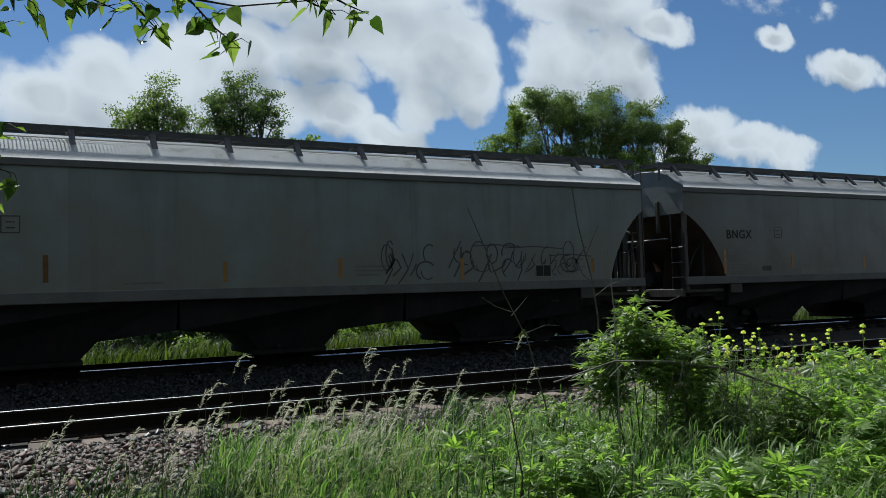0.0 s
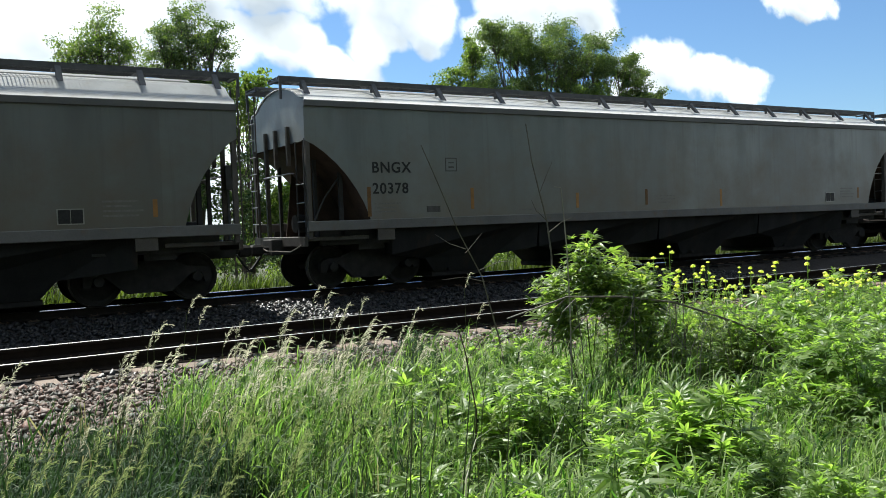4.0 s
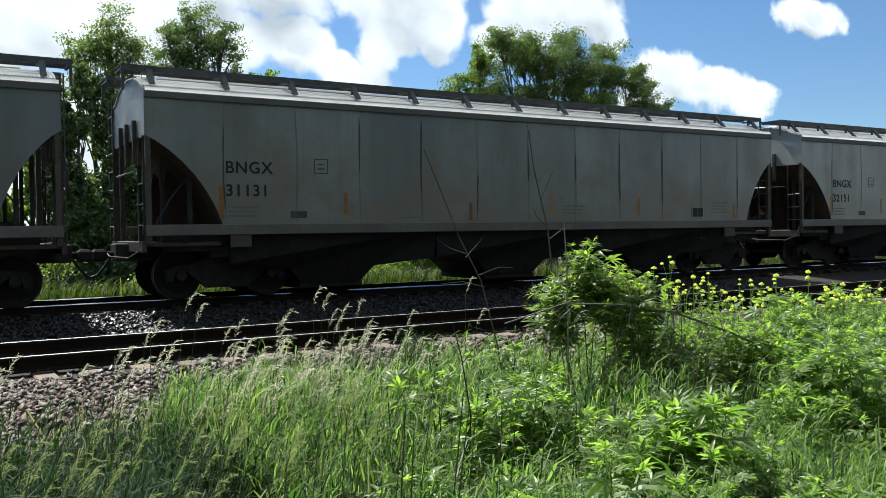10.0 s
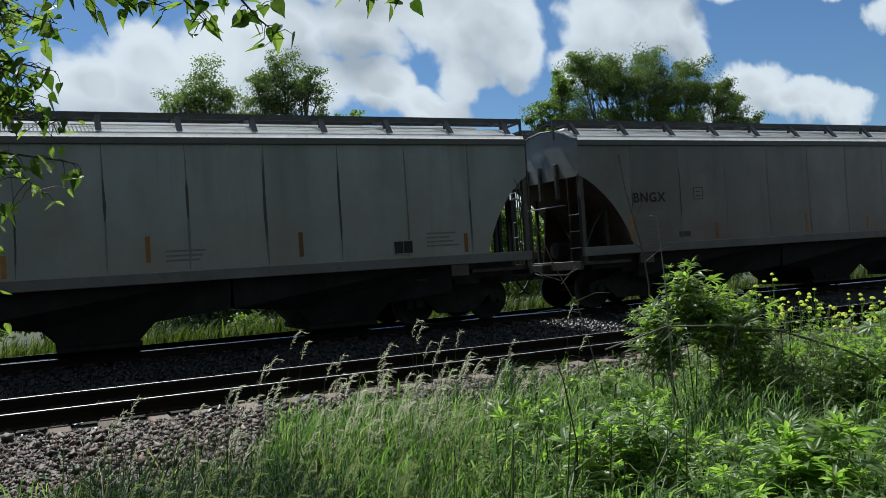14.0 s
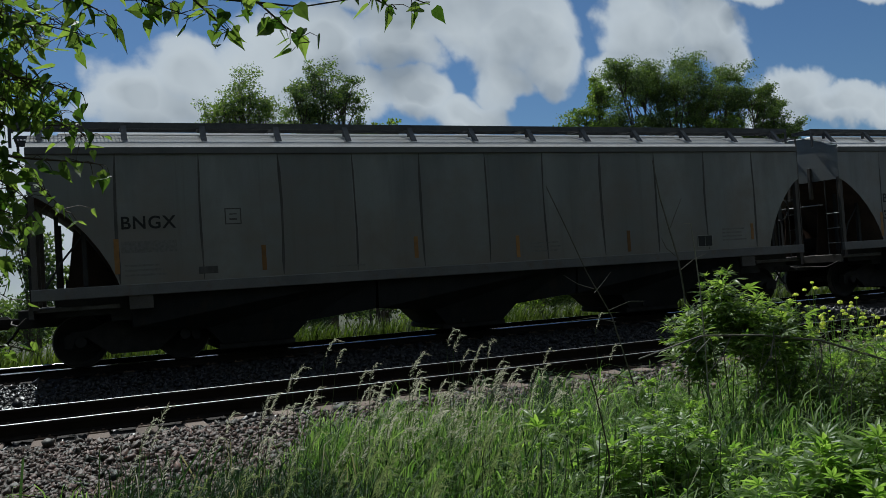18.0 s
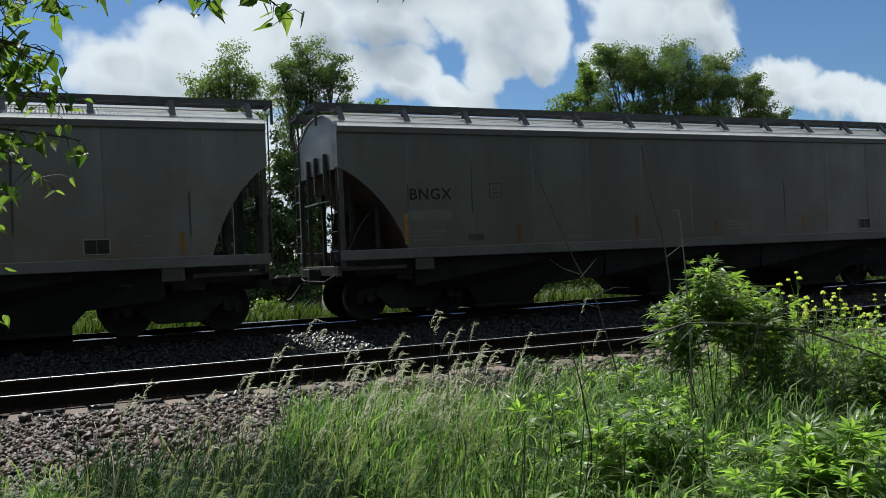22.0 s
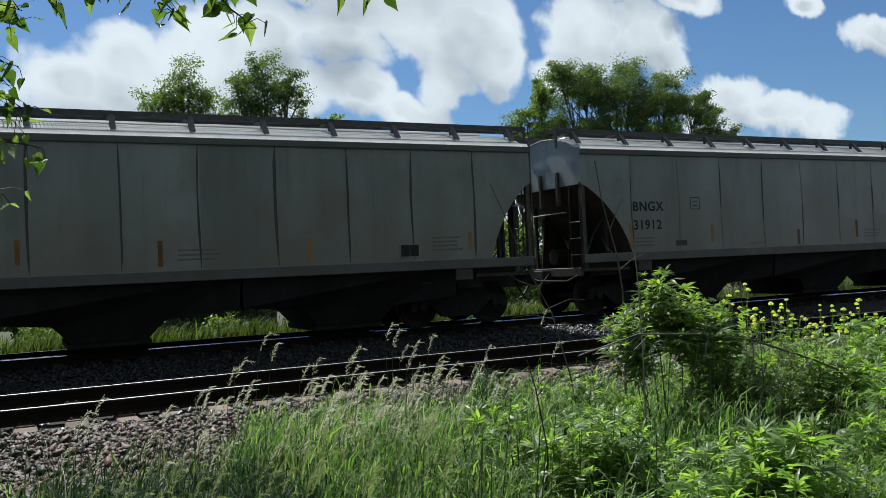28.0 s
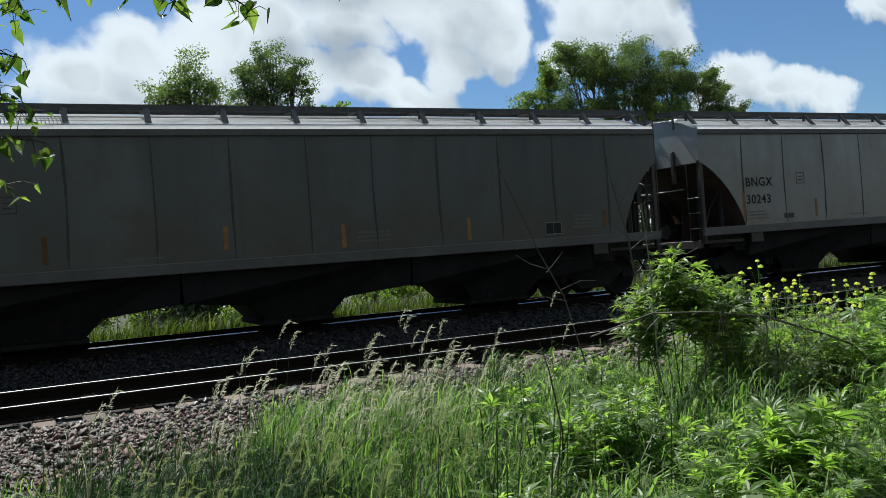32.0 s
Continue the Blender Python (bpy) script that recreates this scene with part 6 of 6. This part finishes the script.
def loose_stones():
    """The stones on top of the shoulder nearest to the verge, one by one."""
    rnd = random.Random(61)
    shapes, faces = rock_templates(12, 9)
    shapes = [soup("stone", v, faces, [stone_mat]) for v in shapes]
    for i in range(290):
        x, y = rnd.uniform(-0.6, 3.4), rnd.uniform(-2.6, -0.75)
        size = rnd.uniform(0.022, 0.038)
        turn = Euler([rnd.uniform(0, 6.28) for _ in range(3)]).to_matrix().to_4x4()
        part("stone", shapes[i % 12], None, shoulder, at=Matrix.Translation((x, y, float(bed_height(y)) + 0.03)) @ turn @ Matrix.Scale(size, 4))


loose_stones()


def motions():
    times = [i * 0.5 for i in range(65)]
    for k, car in cars:
        walk(car, [(t, pose(train_x(t) + k * PITCH + (LONGER if k > 2 else 0.0), TRACK_2, FAR_Z)) for t in times])
    # the wheels roll with the train: one turn of 2.86 m
    beats = [i / 15 for i in range(481)]
    turning = {}
    for dx in (-0.89, 0.89):
        for side in (0, 1):
            turning[dx, side] = None
    for w in all_wheelsets():
        dx = round(w.location.x, 2)
        side = 1 if w.parent.matrix_basis[0][0] < 0 else 0
        first = turning[dx, side]
        if first is None:
            sign = -1 if side == 0 else 1
            walk(w, [(t, pose(dx, 0, 0.455) @ Matrix.Rotation(sign * (train_x(0) - train_x(t)) / 0.455, 4, "Y")) for t in beats])
            turning[dx, side] = w
        else:
            w.rotation_mode = "QUATERNION"
            w.animation_data_create()
            w.animation_data.action = first.animation_data.action
            w.animation_data.action_slot = first.animation_data.action_slot


    sway()


def sway():
    """Gusts: grass, weeds and hanging sprays lean to and fro about their feet."""
    rnd = random.Random(21)
    times = [i * 0.5 for i in range(65)]
    for group, most in ((grass_clumps, 1.1), (plants, 2.2), (sprays, 2.6)):
        for ob in group:
            home, a, b, c = ob.matrix_basis.copy(), rnd.uniform(0, 6.28), rnd.uniform(2.0, 3.2), rnd.uniform(0.7, 1.2)
            spin = home.to_quaternion()
            rows = []
            for t in times:
                lean = most * (math.sin(b * t + a) * 0.6 + math.sin(c * t + 2 * a) * 0.5)
                turn = Euler((radians(lean * 0.35), radians(lean), 0)).to_quaternion() @ spin
                rows.append((t, Matrix.LocRotScale(home.translation, turn, None)))
            walk(ob, rows)


def all_wheelsets():
    return [w for _, car in cars for truck in car.children if truck.name.startswith("truck") for w in truck.children if w.name.startswith("wheelset")]


motions()
